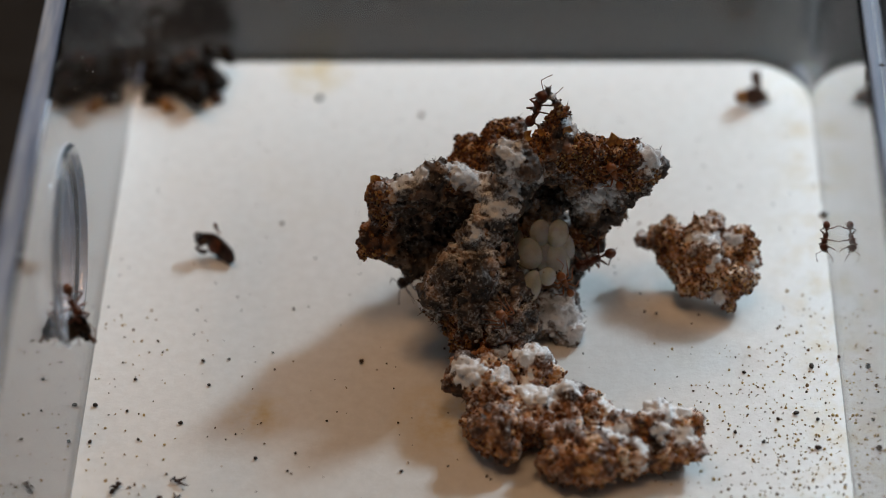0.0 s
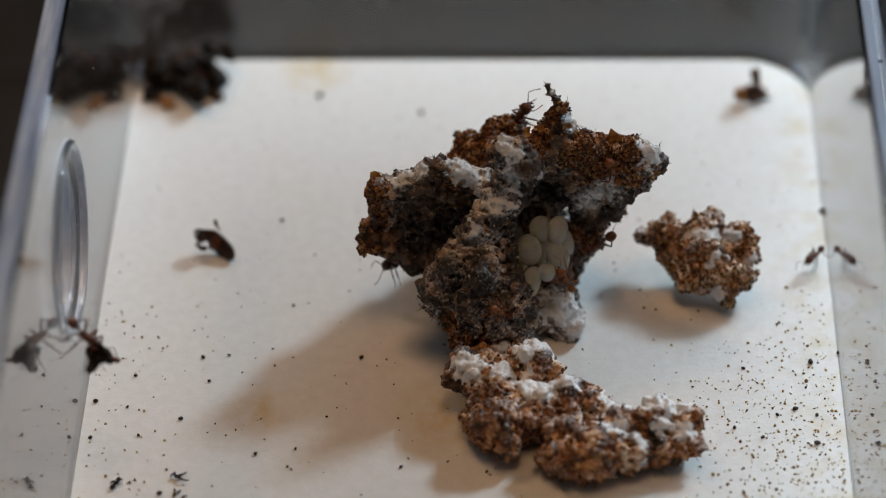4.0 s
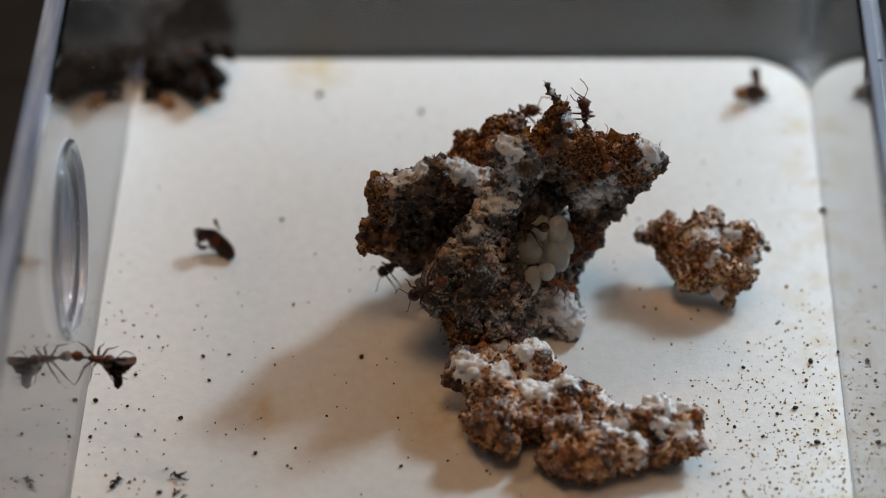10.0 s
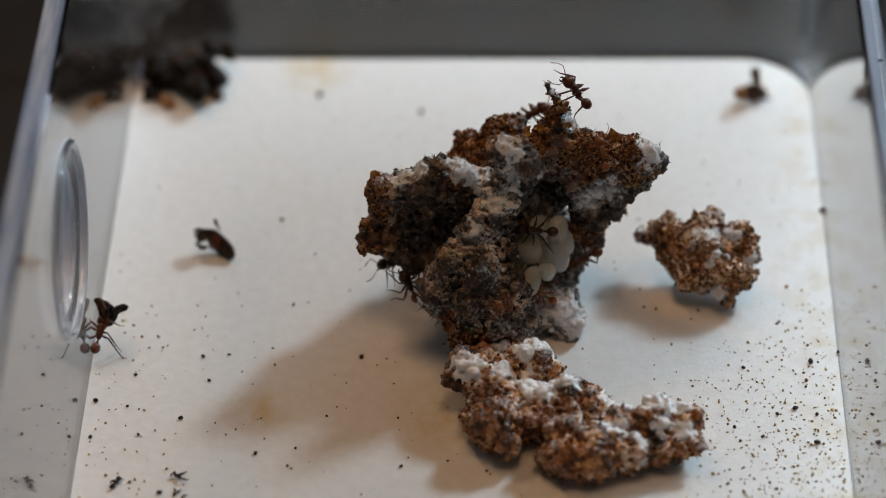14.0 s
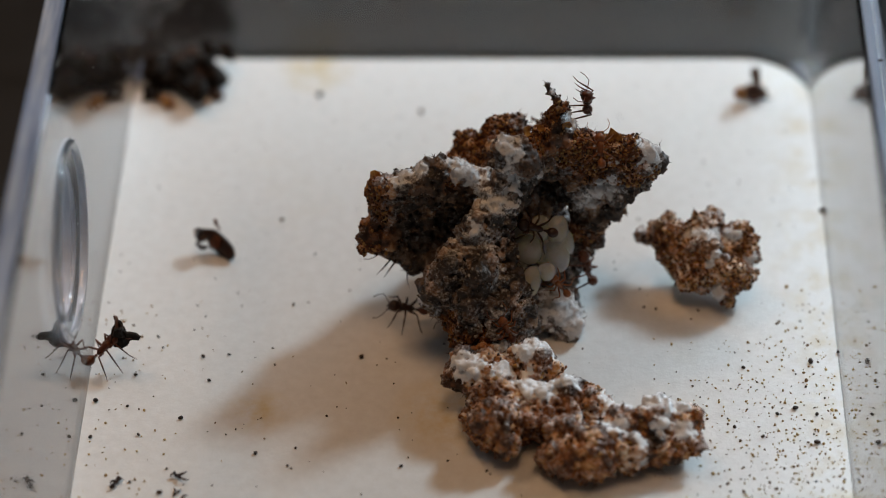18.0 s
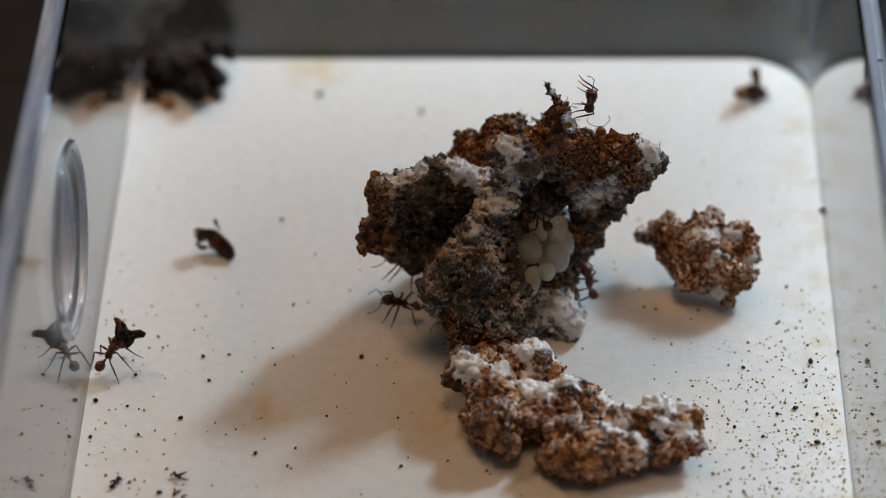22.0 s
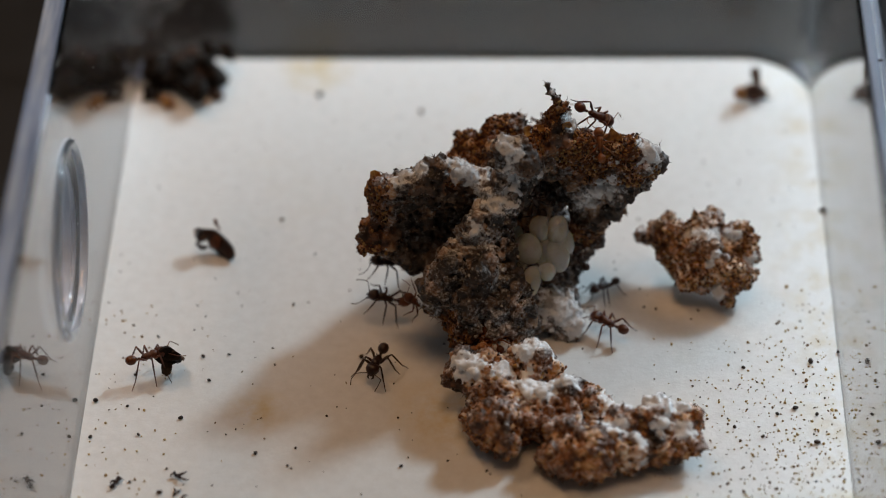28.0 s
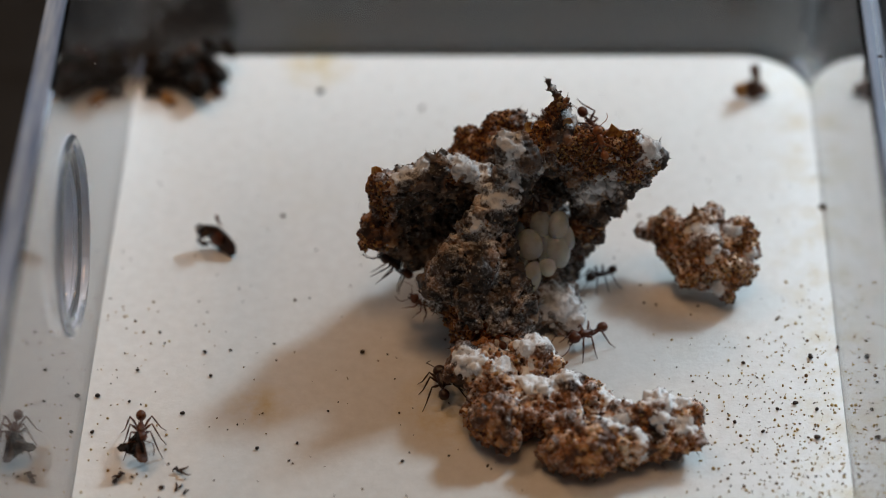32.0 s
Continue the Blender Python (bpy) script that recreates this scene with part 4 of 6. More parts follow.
FLANK_ANT = [
    (0, 14.61, -8.30, 6.38, -0.88, 0.00, -0.47, 0.18, -0.93, -0.33),
    (1, 13.82, -8.30, 2.30, -0.64, -0.00, -0.77, 0.58, -0.66, -0.48),
    (2, 12.89, -8.30, 3.43, 0.12, 0.00, -0.99, 0.89, -0.44, 0.11),
    (3, 14.58, -8.30, 7.21, -0.76, 0.00, -0.65, 0.42, -0.77, -0.49),
    (6, 14.91, -8.30, 7.97, -0.81, 0.00, -0.58, 0.32, -0.83, -0.45),
    (7, 14.33, -8.30, 7.56, -0.95, 0.00, -0.31, 0.02, -1.00, -0.05),
    (8, 14.29, -8.30, 6.58, -0.23, 0.00, -0.97, 0.85, -0.48, -0.20),
    (9, 13.76, -8.30, 6.65, -0.88, 0.00, -0.47, 0.18, -0.93, -0.33),
    (10, 13.12, -8.30, 6.44, -0.81, 0.00, -0.58, 0.32, -0.83, -0.45),
    (11, 13.18, -8.30, 6.30, -0.79, -0.00, -0.61, 0.37, -0.80, -0.47),
    (12, 13.02, -8.30, 5.95, -0.81, -0.00, -0.59, 0.33, -0.82, -0.46),
    (13, 12.91, -8.30, 6.23, -0.81, 0.00, -0.59, 0.33, -0.83, -0.46),
    (14, 13.50, -8.30, 5.82, -0.83, 0.00, -0.55, 0.29, -0.86, -0.43),
    (15.5, 13.78, -8.30, 5.05, -0.95, 0.00, 0.30, 0.06, -0.98, 0.18),
    (17, 14.06, -8.30, 4.27, -0.37, 0.00, 0.93, 0.84, -0.43, 0.33),
    (18, 13.89, -8.30, 4.63, -0.31, 0.00, 0.95, 0.86, -0.43, 0.28),
    (19, 14.06, -8.30, 4.20, -0.27, 0.00, 0.96, 0.87, -0.43, 0.24),
    (20, 14.23, -8.30, 3.22, -0.23, -0.00, 0.97, 0.88, -0.43, 0.21),
    (21, 13.92, -8.30, 2.86, -0.29, 0.00, 0.96, 0.86, -0.43, 0.27),
    (22, 14.08, -8.30, 2.93, -0.25, 0.00, 0.97, 0.87, -0.43, 0.22),
    (23, 13.97, -8.30, 2.79, -0.25, -0.00, 0.97, 0.87, -0.43, 0.22),
    (23.5, 13.83, -9.72, 2.11, -0.29, 0.68, 0.67, 0.62, -0.40, 0.68),
    (24, 13.68, -11.13, 1.43, -0.18, 0.98, -0.00, -0.00, 0.00, 1.00),
    (25, 14.21, -11.46, 1.43, -0.48, 0.88, 0.00, 0.00, 0.00, 1.00),
    (25.5, 14.37, -11.45, 1.43, -0.51, 0.86, 0.00, 0.00, -0.00, 1.00),
    (27.5, 15.84, -12.66, 1.43, -0.87, 0.50, 0.00, 0.00, 0.00, 1.00),
    (28, 15.98, -12.58, 1.43, -0.83, 0.57, 0.00, 0.00, -0.00, 1.00),
    (28.5, 16.21, -13.06, 1.43, -0.73, 0.69, 0.00, 0.00, -0.00, 1.00),
    (29, 16.15, -13.30, 1.43, -0.37, 0.93, 0.00, 0.00, 0.00, 1.00),
    (29.5, 16.35, -14.26, 1.43, -0.30, 0.95, 0.00, 0.00, 0.00, 1.00),
    (30, 16.20, -13.46, 1.43, -0.40, 0.92, 0.00, 0.00, -0.00, 1.00),
    (30.5, 16.05, -12.98, 1.43, -0.60, 0.80, -0.00, -0.00, 0.00, 1.00),
    (31, 15.85, -12.26, 1.43, -0.79, 0.61, 0.00, 0.00, 0.00, 1.00),
    (31.5, 14.88, -13.43, 1.43, -1.00, 0.06, 0.00, 0.00, 0.00, 1.00),
    (32, 13.91, -14.59, 1.43, -0.86, -0.52, 0.00, 0.00, 0.00, 1.00),
]
BROOD_ANT = [
    (0, 11.43, -5.00, 5.00, -0.50, 0.00, 0.86, 0.73, -0.53, 0.43),
    (22, 11.70, -5.00, 4.65, -0.50, 0.00, 0.86, 0.73, -0.53, 0.43),
    (24, 13.21, -8.00, 6.19, -0.16, 0.00, 0.99, 0.82, -0.55, 0.13),
    (25, 12.97, -8.00, 6.12, -0.22, 0.00, 0.97, 0.82, -0.54, 0.19),
    (25.5, 13.08, -8.00, 6.19, -0.24, 0.00, 0.97, 0.82, -0.54, 0.20),
    (27.5, 13.19, -8.00, 5.91, -0.43, 0.00, 0.90, 0.76, -0.53, 0.37),
    (28, 13.27, -8.00, 5.56, -0.44, 0.00, 0.90, 0.76, -0.53, 0.37),
    (28.5, 13.19, -8.00, 5.70, -0.53, 0.00, 0.85, 0.72, -0.53, 0.45),
    (29, 13.41, -8.00, 5.49, -0.74, 0.00, 0.67, 0.56, -0.55, 0.62),
    (29.5, 12.98, -8.00, 5.42, -0.22, 0.00, 0.97, 0.82, -0.54, 0.19),
    (30, 12.81, -8.00, 6.54, -0.31, 0.00, 0.95, 0.80, -0.53, 0.26),
    (32, 12.71, -8.00, 6.05, -0.45, -0.00, 0.90, 0.76, -0.53, 0.38),
]
FLOOR_ANT = [
    (0, 11.47, -2.91, 1.12, -0.69, 0.72, 0.00, 0.00, 0.00, 1.00),
    (25.5, 12.79, -4.17, 1.12, -0.86, 0.51, 0.00, 0.00, -0.00, 1.00),
    (27.5, 16.23, -6.50, 1.12, -0.89, -0.45, -0.00, -0.00, -0.00, 1.00),
    (28, 15.69, -6.75, 1.12, -0.85, -0.52, 0.00, 0.00, 0.00, 1.00),
    (28.5, 15.26, -6.67, 1.12, -0.81, -0.58, 0.00, 0.00, 0.00, 1.00),
    (29, 15.11, -6.00, 1.12, -0.96, -0.28, 0.00, 0.00, 0.00, 1.00),
    (29.5, 14.94, -6.34, 1.12, -0.89, -0.46, 0.00, 0.00, 0.00, 1.00),
    (30, 15.18, -4.75, 1.12, -0.85, -0.52, 0.00, 0.00, 0.00, 1.00),
    (31, 15.02, -4.58, 1.12, -0.84, -0.55, 0.00, 0.00, 0.00, 1.00),
    (32, 15.33, -5.59, 1.12, -0.88, -0.48, 0.00, 0.00, 0.00, 1.00),
]
ARM_ANT = [
    (0, -2.58, -7.60, 3.57, -0.75, 0.00, -0.66, -0.61, -0.39, 0.69),
    (1, -2.63, -7.60, 3.57, -0.93, 0.00, -0.36, -0.34, -0.32, 0.88),
    (2, -2.40, -7.60, 3.99, -0.97, -0.00, -0.23, -0.22, -0.31, 0.93),
    (3, -2.41, -7.60, 3.92, -0.78, 0.00, -0.62, -0.58, -0.37, 0.73),
    (3.5, -2.98, -7.60, 4.48, -0.94, -0.00, -0.35, -0.33, -0.32, 0.89),
    (5.5, -5.22, -7.60, 5.32, -0.62, 0.00, -0.78, -0.70, -0.45, 0.55),
    (6, -5.27, -7.60, 5.39, -0.53, 0.00, -0.85, -0.73, -0.51, 0.45),
    (7, -5.29, -7.60, 4.58, -0.53, 0.00, -0.85, -0.73, -0.51, 0.45),
    (8, -5.29, -7.60, 4.65, -0.70, -0.00, -0.72, -0.65, -0.41, 0.63),
    (9, -4.90, -7.60, 4.26, -0.76, 0.00, -0.65, -0.60, -0.38, 0.70),
    (10, -4.38, -7.60, 4.41, -0.77, 0.00, -0.64, -0.59, -0.38, 0.71),
    (11, -4.26, -8.74, 5.73, -0.71, -0.00, -0.70, -0.64, -0.41, 0.65),
    (12, -3.71, -8.75, 6.29, -0.89, 0.00, -0.46, -0.43, -0.34, 0.84),
    (13, -3.80, -8.20, 5.54, -0.95, -0.00, -0.31, -0.29, -0.32, 0.90),
    (14, -4.10, -8.68, 5.61, -0.97, 0.00, -0.24, -0.23, -0.31, 0.92),
    (17, -3.49, -8.75, 6.43, -0.94, 0.00, -0.33, -0.31, -0.32, 0.90),
    (18, -3.87, -8.75, 6.29, -0.90, 0.00, 0.44, 0.42, -0.33, 0.85),
    (19, -3.30, -8.55, 5.85, -0.75, -0.00, 0.66, 0.61, -0.39, 0.69),
    (20, -2.95, -7.60, 3.78, -0.77, 0.00, 0.63, 0.59, -0.38, 0.72),
    (22, -3.47, -7.60, 4.44, -0.87, 0.00, 0.50, 0.47, -0.34, 0.82),
    (24, -3.49, -8.01, 5.25, -0.96, 0.00, 0.28, 0.26, -0.31, 0.91),
    (25, -3.74, -8.75, 6.29, -0.96, 0.00, 0.27, 0.26, -0.31, 0.91),
    (27.5, -4.74, -7.60, 5.04, -0.96, 0.00, 0.27, 0.25, -0.31, 0.92),
    (28, -4.78, -7.60, 4.62, -0.98, 0.00, 0.22, 0.21, -0.31, 0.93),
    (28.5, -5.07, -7.60, 4.62, -0.99, 0.00, 0.12, 0.12, -0.30, 0.95),
    (29, -5.13, -7.60, 4.62, -0.99, 0.00, 0.13, 0.12, -0.30, 0.95),
    (29.5, -4.75, -7.60, 4.62, -0.96, 0.00, 0.27, 0.25, -0.31, 0.92),
    (30, -4.85, -7.60, 4.97, -0.93, 0.00, 0.36, 0.34, -0.32, 0.88),
    (31, -3.71, -8.75, 6.43, -0.94, 0.00, 0.33, 0.31, -0.32, 0.90),
    (32, -4.33, -7.60, 4.27, -0.78, -0.00, 0.62, 0.58, -0.37, 0.72),
]
BUMP_ANT = [
    (0, 0.76, -11.00, 4.09, -0.50, 0.00, -0.86, -0.32, -0.93, 0.18),
    (4.5, 0.76, -11.00, 4.27, -0.61, 0.00, -0.79, -0.35, -0.90, 0.27),
    (5.25, 0.03, -15.64, 8.41, -1.00, 0.00, 0.09, 0.02, -0.97, 0.24),
    (6, -0.80, -17.54, 10.20, -0.46, 0.00, 0.89, 0.34, -0.92, 0.18),
    (7, -0.86, -17.53, 10.06, -0.30, 0.00, 0.95, 0.26, -0.96, 0.08),
    (8, -0.81, -17.54, 9.99, -0.07, 0.00, 1.00, 0.09, -1.00, 0.01),
    (8.5, -0.81, -17.54, 10.13, -0.90, 0.00, 0.44, 0.08, -0.98, 0.16),
    (9, -0.80, -17.53, 10.27, -0.84, 0.00, -0.55, -0.31, -0.83, 0.47),
    (10, -0.90, -17.53, 9.96, -0.85, 0.00, -0.52, -0.30, -0.82, 0.49),
    (10.5, -1.48, -16.31, 8.74, -0.93, 0.00, 0.37, 0.10, -0.97, 0.24),
    (11, -2.11, -14.00, 6.60, -0.25, 0.00, 0.97, 0.23, -0.97, 0.06),
    (12, -2.46, -13.00, 6.43, -0.30, 0.00, 0.95, 0.26, -0.96, 0.08),
    (13, -2.40, -12.00, 5.92, -0.24, -0.00, 0.97, 0.22, -0.97, 0.05),
    (14, -2.83, -11.00, 4.64, -0.36, 0.00, 0.93, 0.30, -0.95, 0.11),
    (15.5, -2.75, -11.00, 3.20, -0.77, -0.00, 0.63, 0.42, -0.75, 0.51),
    (17, -2.68, -11.00, 1.75, -0.99, -0.00, 0.17, 0.16, -0.31, 0.94),
    (18, -2.99, -11.00, 1.89, -0.99, 0.00, 0.17, 0.16, -0.31, 0.94),
    (19, -2.89, -11.00, 1.89, -0.99, -0.00, 0.17, 0.16, -0.31, 0.94),
    (20, -2.87, -11.00, 2.60, -0.94, 0.00, 0.33, 0.32, -0.32, 0.89),
    (21, -2.98, -11.00, 2.50, -0.98, 0.00, 0.21, 0.20, -0.31, 0.93),
    (22, -3.57, -11.00, 2.53, -0.97, 0.00, 0.24, 0.23, -0.31, 0.92),
    (23, -4.98, -11.00, 3.58, -0.89, -0.00, 0.45, 0.43, -0.33, 0.84),
    (24, -4.78, -11.00, 3.23, -0.96, 0.00, 0.28, 0.26, -0.31, 0.91),
    (25, -4.62, -11.00, 3.30, -0.94, -0.00, 0.34, 0.32, -0.32, 0.89),
    (27.5, -4.67, -11.00, 3.37, -0.96, -0.00, 0.28, 0.26, -0.31, 0.91),
    (28, -4.89, -11.00, 3.09, -0.96, 0.00, 0.28, 0.26, -0.31, 0.91),
    (29, -4.56, -11.00, 3.37, -0.95, -0.00, 0.30, 0.28, -0.31, 0.91),
    (30, -3.88, -10.00, 4.27, -0.92, 0.00, 0.40, 0.38, -0.33, 0.87),
    (31, -3.13, -10.00, 4.21, -0.86, 0.00, 0.50, 0.47, -0.34, 0.81),
    (32, -4.27, -9.00, 4.96, -0.73, 0.00, 0.69, 0.63, -0.40, 0.67),
]
SECOND_BUMP_ANT = [
    (0, 3.36, -9.00, 0.78, -0.61, 0.00, -0.80, -0.34, -0.90, 0.26),
    (11, 2.96, -9.00, 0.87, -1.00, 0.00, -0.10, -0.03, -0.93, 0.36),
    (22, 2.55, -9.00, 0.95, -0.75, 0.00, 0.66, 0.36, -0.84, 0.41),
    (24, -2.75, -12.00, 3.01, -0.96, 0.00, 0.28, 0.17, -0.77, 0.61),
    (28, -2.03, -13.00, 4.24, -0.74, 0.00, 0.68, 0.37, -0.84, 0.40),
    (32, -1.50, -12.00, 2.84, -0.83, 0.00, 0.56, 0.32, -0.81, 0.48),
]
FLOOR_WALKER = [
    (0, 3.39, -10.84, 1.49, -0.70, -0.72, 0.00, 0.00, 0.00, 1.00),
    (22, 2.33, -11.17, 1.49, -0.63, -0.78, 0.00, 0.00, 0.00, 1.00),
    (23, -2.69, -11.47, 1.49, -0.30, -0.95, -0.00, -0.00, -0.00, 1.00),
    (24, -3.30, -11.95, 1.49, -0.15, -0.99, 0.00, 0.00, 0.00, 1.00),
    (25, -2.81, -13.85, 1.49, -0.35, -0.94, -0.00, -0.00, -0.00, 1.00),
    (25.5, -3.77, -13.85, 1.49, -0.53, -0.85, 0.00, 0.00, 0.00, 1.00),
    (27.5, -5.42, -15.97, 1.49, -0.53, -0.85, 0.00, 0.00, 0.00, 1.00),
    (28, -5.67, -17.86, 1.49, -0.29, -0.96, 0.00, 0.00, 0.00, 1.00),
    (28.5, -4.79, -19.66, 1.49, 0.47, -0.89, -0.00, 0.00, -0.00, 1.00),
    (29, -3.32, -22.13, 1.49, 0.69, -0.73, 0.00, -0.00, 0.00, 1.00),
    (29.5, -1.97, -22.17, 1.49, 0.85, -0.52, 0.00, -0.00, 0.00, 1.00),
    (30, -0.61, -21.04, 1.49, 0.98, 0.20, 0.00, 0.00, 0.00, 1.00),
    (30.5, -0.40, -21.16, 1.49, 0.88, 0.47, -0.00, 0.00, 0.00, 1.00),
    (31, -0.26, -21.58, 1.49, 0.95, 0.31, 0.00, 0.00, 0.00, 1.00),
    (31.5, 0.01, -21.64, 1.49, 0.53, 0.85, 0.00, -0.00, -0.00, 1.00),
    (32, 0.29, -21.69, 1.49, -0.15, 0.99, 0.00, 0.00, -0.00, 1.00),
]
CREEPER = [
    (0, 6.14, -18.05, 7.62, -0.43, -0.48, 0.76, 0.73, -0.68, -0.01),
    (2, 6.09, -18.03, 7.64, -0.54, -0.45, 0.71, 0.73, -0.67, 0.13),
    (6, 4.82, -16.97, 6.63, -0.88, -0.18, 0.43, 0.40, -0.76, 0.51),
    (7, 3.92, -17.50, 7.03, -0.98, 0.00, 0.18, 0.11, -0.77, 0.63),
    (8, 2.99, -16.94, 7.16, -0.98, 0.20, 0.10, -0.08, -0.75, 0.66),
    (9, 2.51, -16.60, 7.00, -0.95, 0.31, -0.03, -0.25, -0.71, 0.66),
    (10, 2.13, -14.81, 9.31, -0.53, 0.83, 0.18, -0.30, -0.38, 0.87),
    (11, 3.88, -16.12, 10.50, -0.89, 0.41, 0.19, -0.17, -0.70, 0.70),
    (12, 3.73, -16.26, 10.35, -0.96, 0.24, 0.15, -0.08, -0.74, 0.66),
    (13, 5.01, -16.16, 8.55, -0.56, 0.39, 0.73, 0.12, -0.84, 0.53),
    (14, 5.91, -17.71, 7.56, -0.38, -0.26, 0.89, 0.48, -0.87, -0.05),
    (17, 6.27, -18.00, 5.75, -0.48, 0.05, 0.88, 0.31, -0.92, 0.23),
    (18, 6.39, -17.74, 5.17, -0.40, 0.09, 0.91, 0.26, -0.94, 0.21),
    (19, 5.94, -16.99, 3.45, -0.42, -0.10, 0.90, 0.39, -0.92, 0.08),
    (19.5, 5.68, -17.73, 3.90, -0.56, 0.39, 0.73, 0.12, -0.84, 0.53),
    (20, 5.42, -18.18, 4.10, -0.54, 0.76, 0.35, -0.19, -0.52, 0.83),
    (25, 5.16, -18.00, 4.11, -0.51, 0.79, 0.35, -0.19, -0.50, 0.85),
    (32, 5.32, -18.00, 4.08, -0.55, 0.72, 0.42, -0.14, -0.58, 0.80),
]
WALL_ANT = [
    (0, 36.19, -7.26, 8.33, -0.09, -0.64, -0.76, -0.78, -0.43, 0.45),
    (1, 36.11, -9.24, 6.94, -0.15, -0.64, -0.75, -0.77, -0.40, 0.49),
    (2, 36.29, -8.40, 6.17, 0.00, -0.64, -0.77, -0.78, -0.48, 0.40),
    (3, 36.03, -8.85, 6.52, -0.20, -0.63, -0.75, -0.77, -0.38, 0.52),
    (3.5, 36.12, -3.52, 2.20, -0.36, -0.93, -0.00, -0.00, -0.00, 1.00),
    (4.5, 35.65, -2.60, 1.60, -0.90, -0.43, -0.00, -0.00, -0.00, 1.00),
    (5.5, 35.19, -1.68, 0.99, -0.95, 0.31, 0.00, 0.00, 0.00, 1.00),
    (6, 34.44, -1.55, 0.99, -0.93, 0.37, -0.00, -0.00, 0.00, 1.00),
    (6.5, 32.70, -3.60, 3.21, -0.92, 0.00, 0.38, 0.24, -0.79, 0.57),
    (7, 31.76, -3.60, 3.63, -0.90, -0.00, 0.44, 0.27, -0.79, 0.55),
    (8, 31.80, -3.60, 3.98, -0.75, 0.00, 0.66, 0.36, -0.84, 0.41),
    (9, 31.51, -3.40, 4.06, -0.74, 0.00, 0.67, 0.36, -0.84, 0.40),
    (9.5, 30.96, -3.40, 4.30, -0.53, -0.00, 0.85, 0.36, -0.90, 0.23),
    (10, 30.69, -3.00, 3.51, -0.59, 0.00, 0.81, 0.37, -0.89, 0.27),
    (10.5, 30.60, -2.80, 3.31, -0.60, 0.00, 0.80, 0.38, -0.88, 0.28),
    (11, 30.46, -2.60, 3.11, -0.68, 0.00, 0.74, 0.38, -0.86, 0.35),
    (12, 29.12, -1.50, 2.18, -0.78, 0.00, 0.63, 0.35, -0.83, 0.44),
    (32, 28.94, -1.50, 1.93, -0.80, 0.00, 0.60, 0.34, -0.82, 0.45),
]


def soften(values, q, rounds):
    """Evens values out over neighbouring vertices."""
    for _ in range(rounds):
        total, count = np.zeros(len(values)), np.zeros(len(values))
        for k in range(4):
            for j in (1, 3):
                np.add.at(total, q[:, k], values[q[:, (k + j) % 4]])
                np.add.at(count, q[:, k], 1)
        values = 0.4 * values + 0.6 * total / np.maximum(count, 1)
    return values


def closeness(points, patches, spread):
    """1 inside the patches, falling to 0 outside them."""
    out = np.zeros(len(points))
    for x, y, z, r in patches:
        out = np.maximum(out, np.clip(1.5 - np.linalg.norm(points - (x, y, z), axis=1) / (spread * r), 0, 1))
    return out


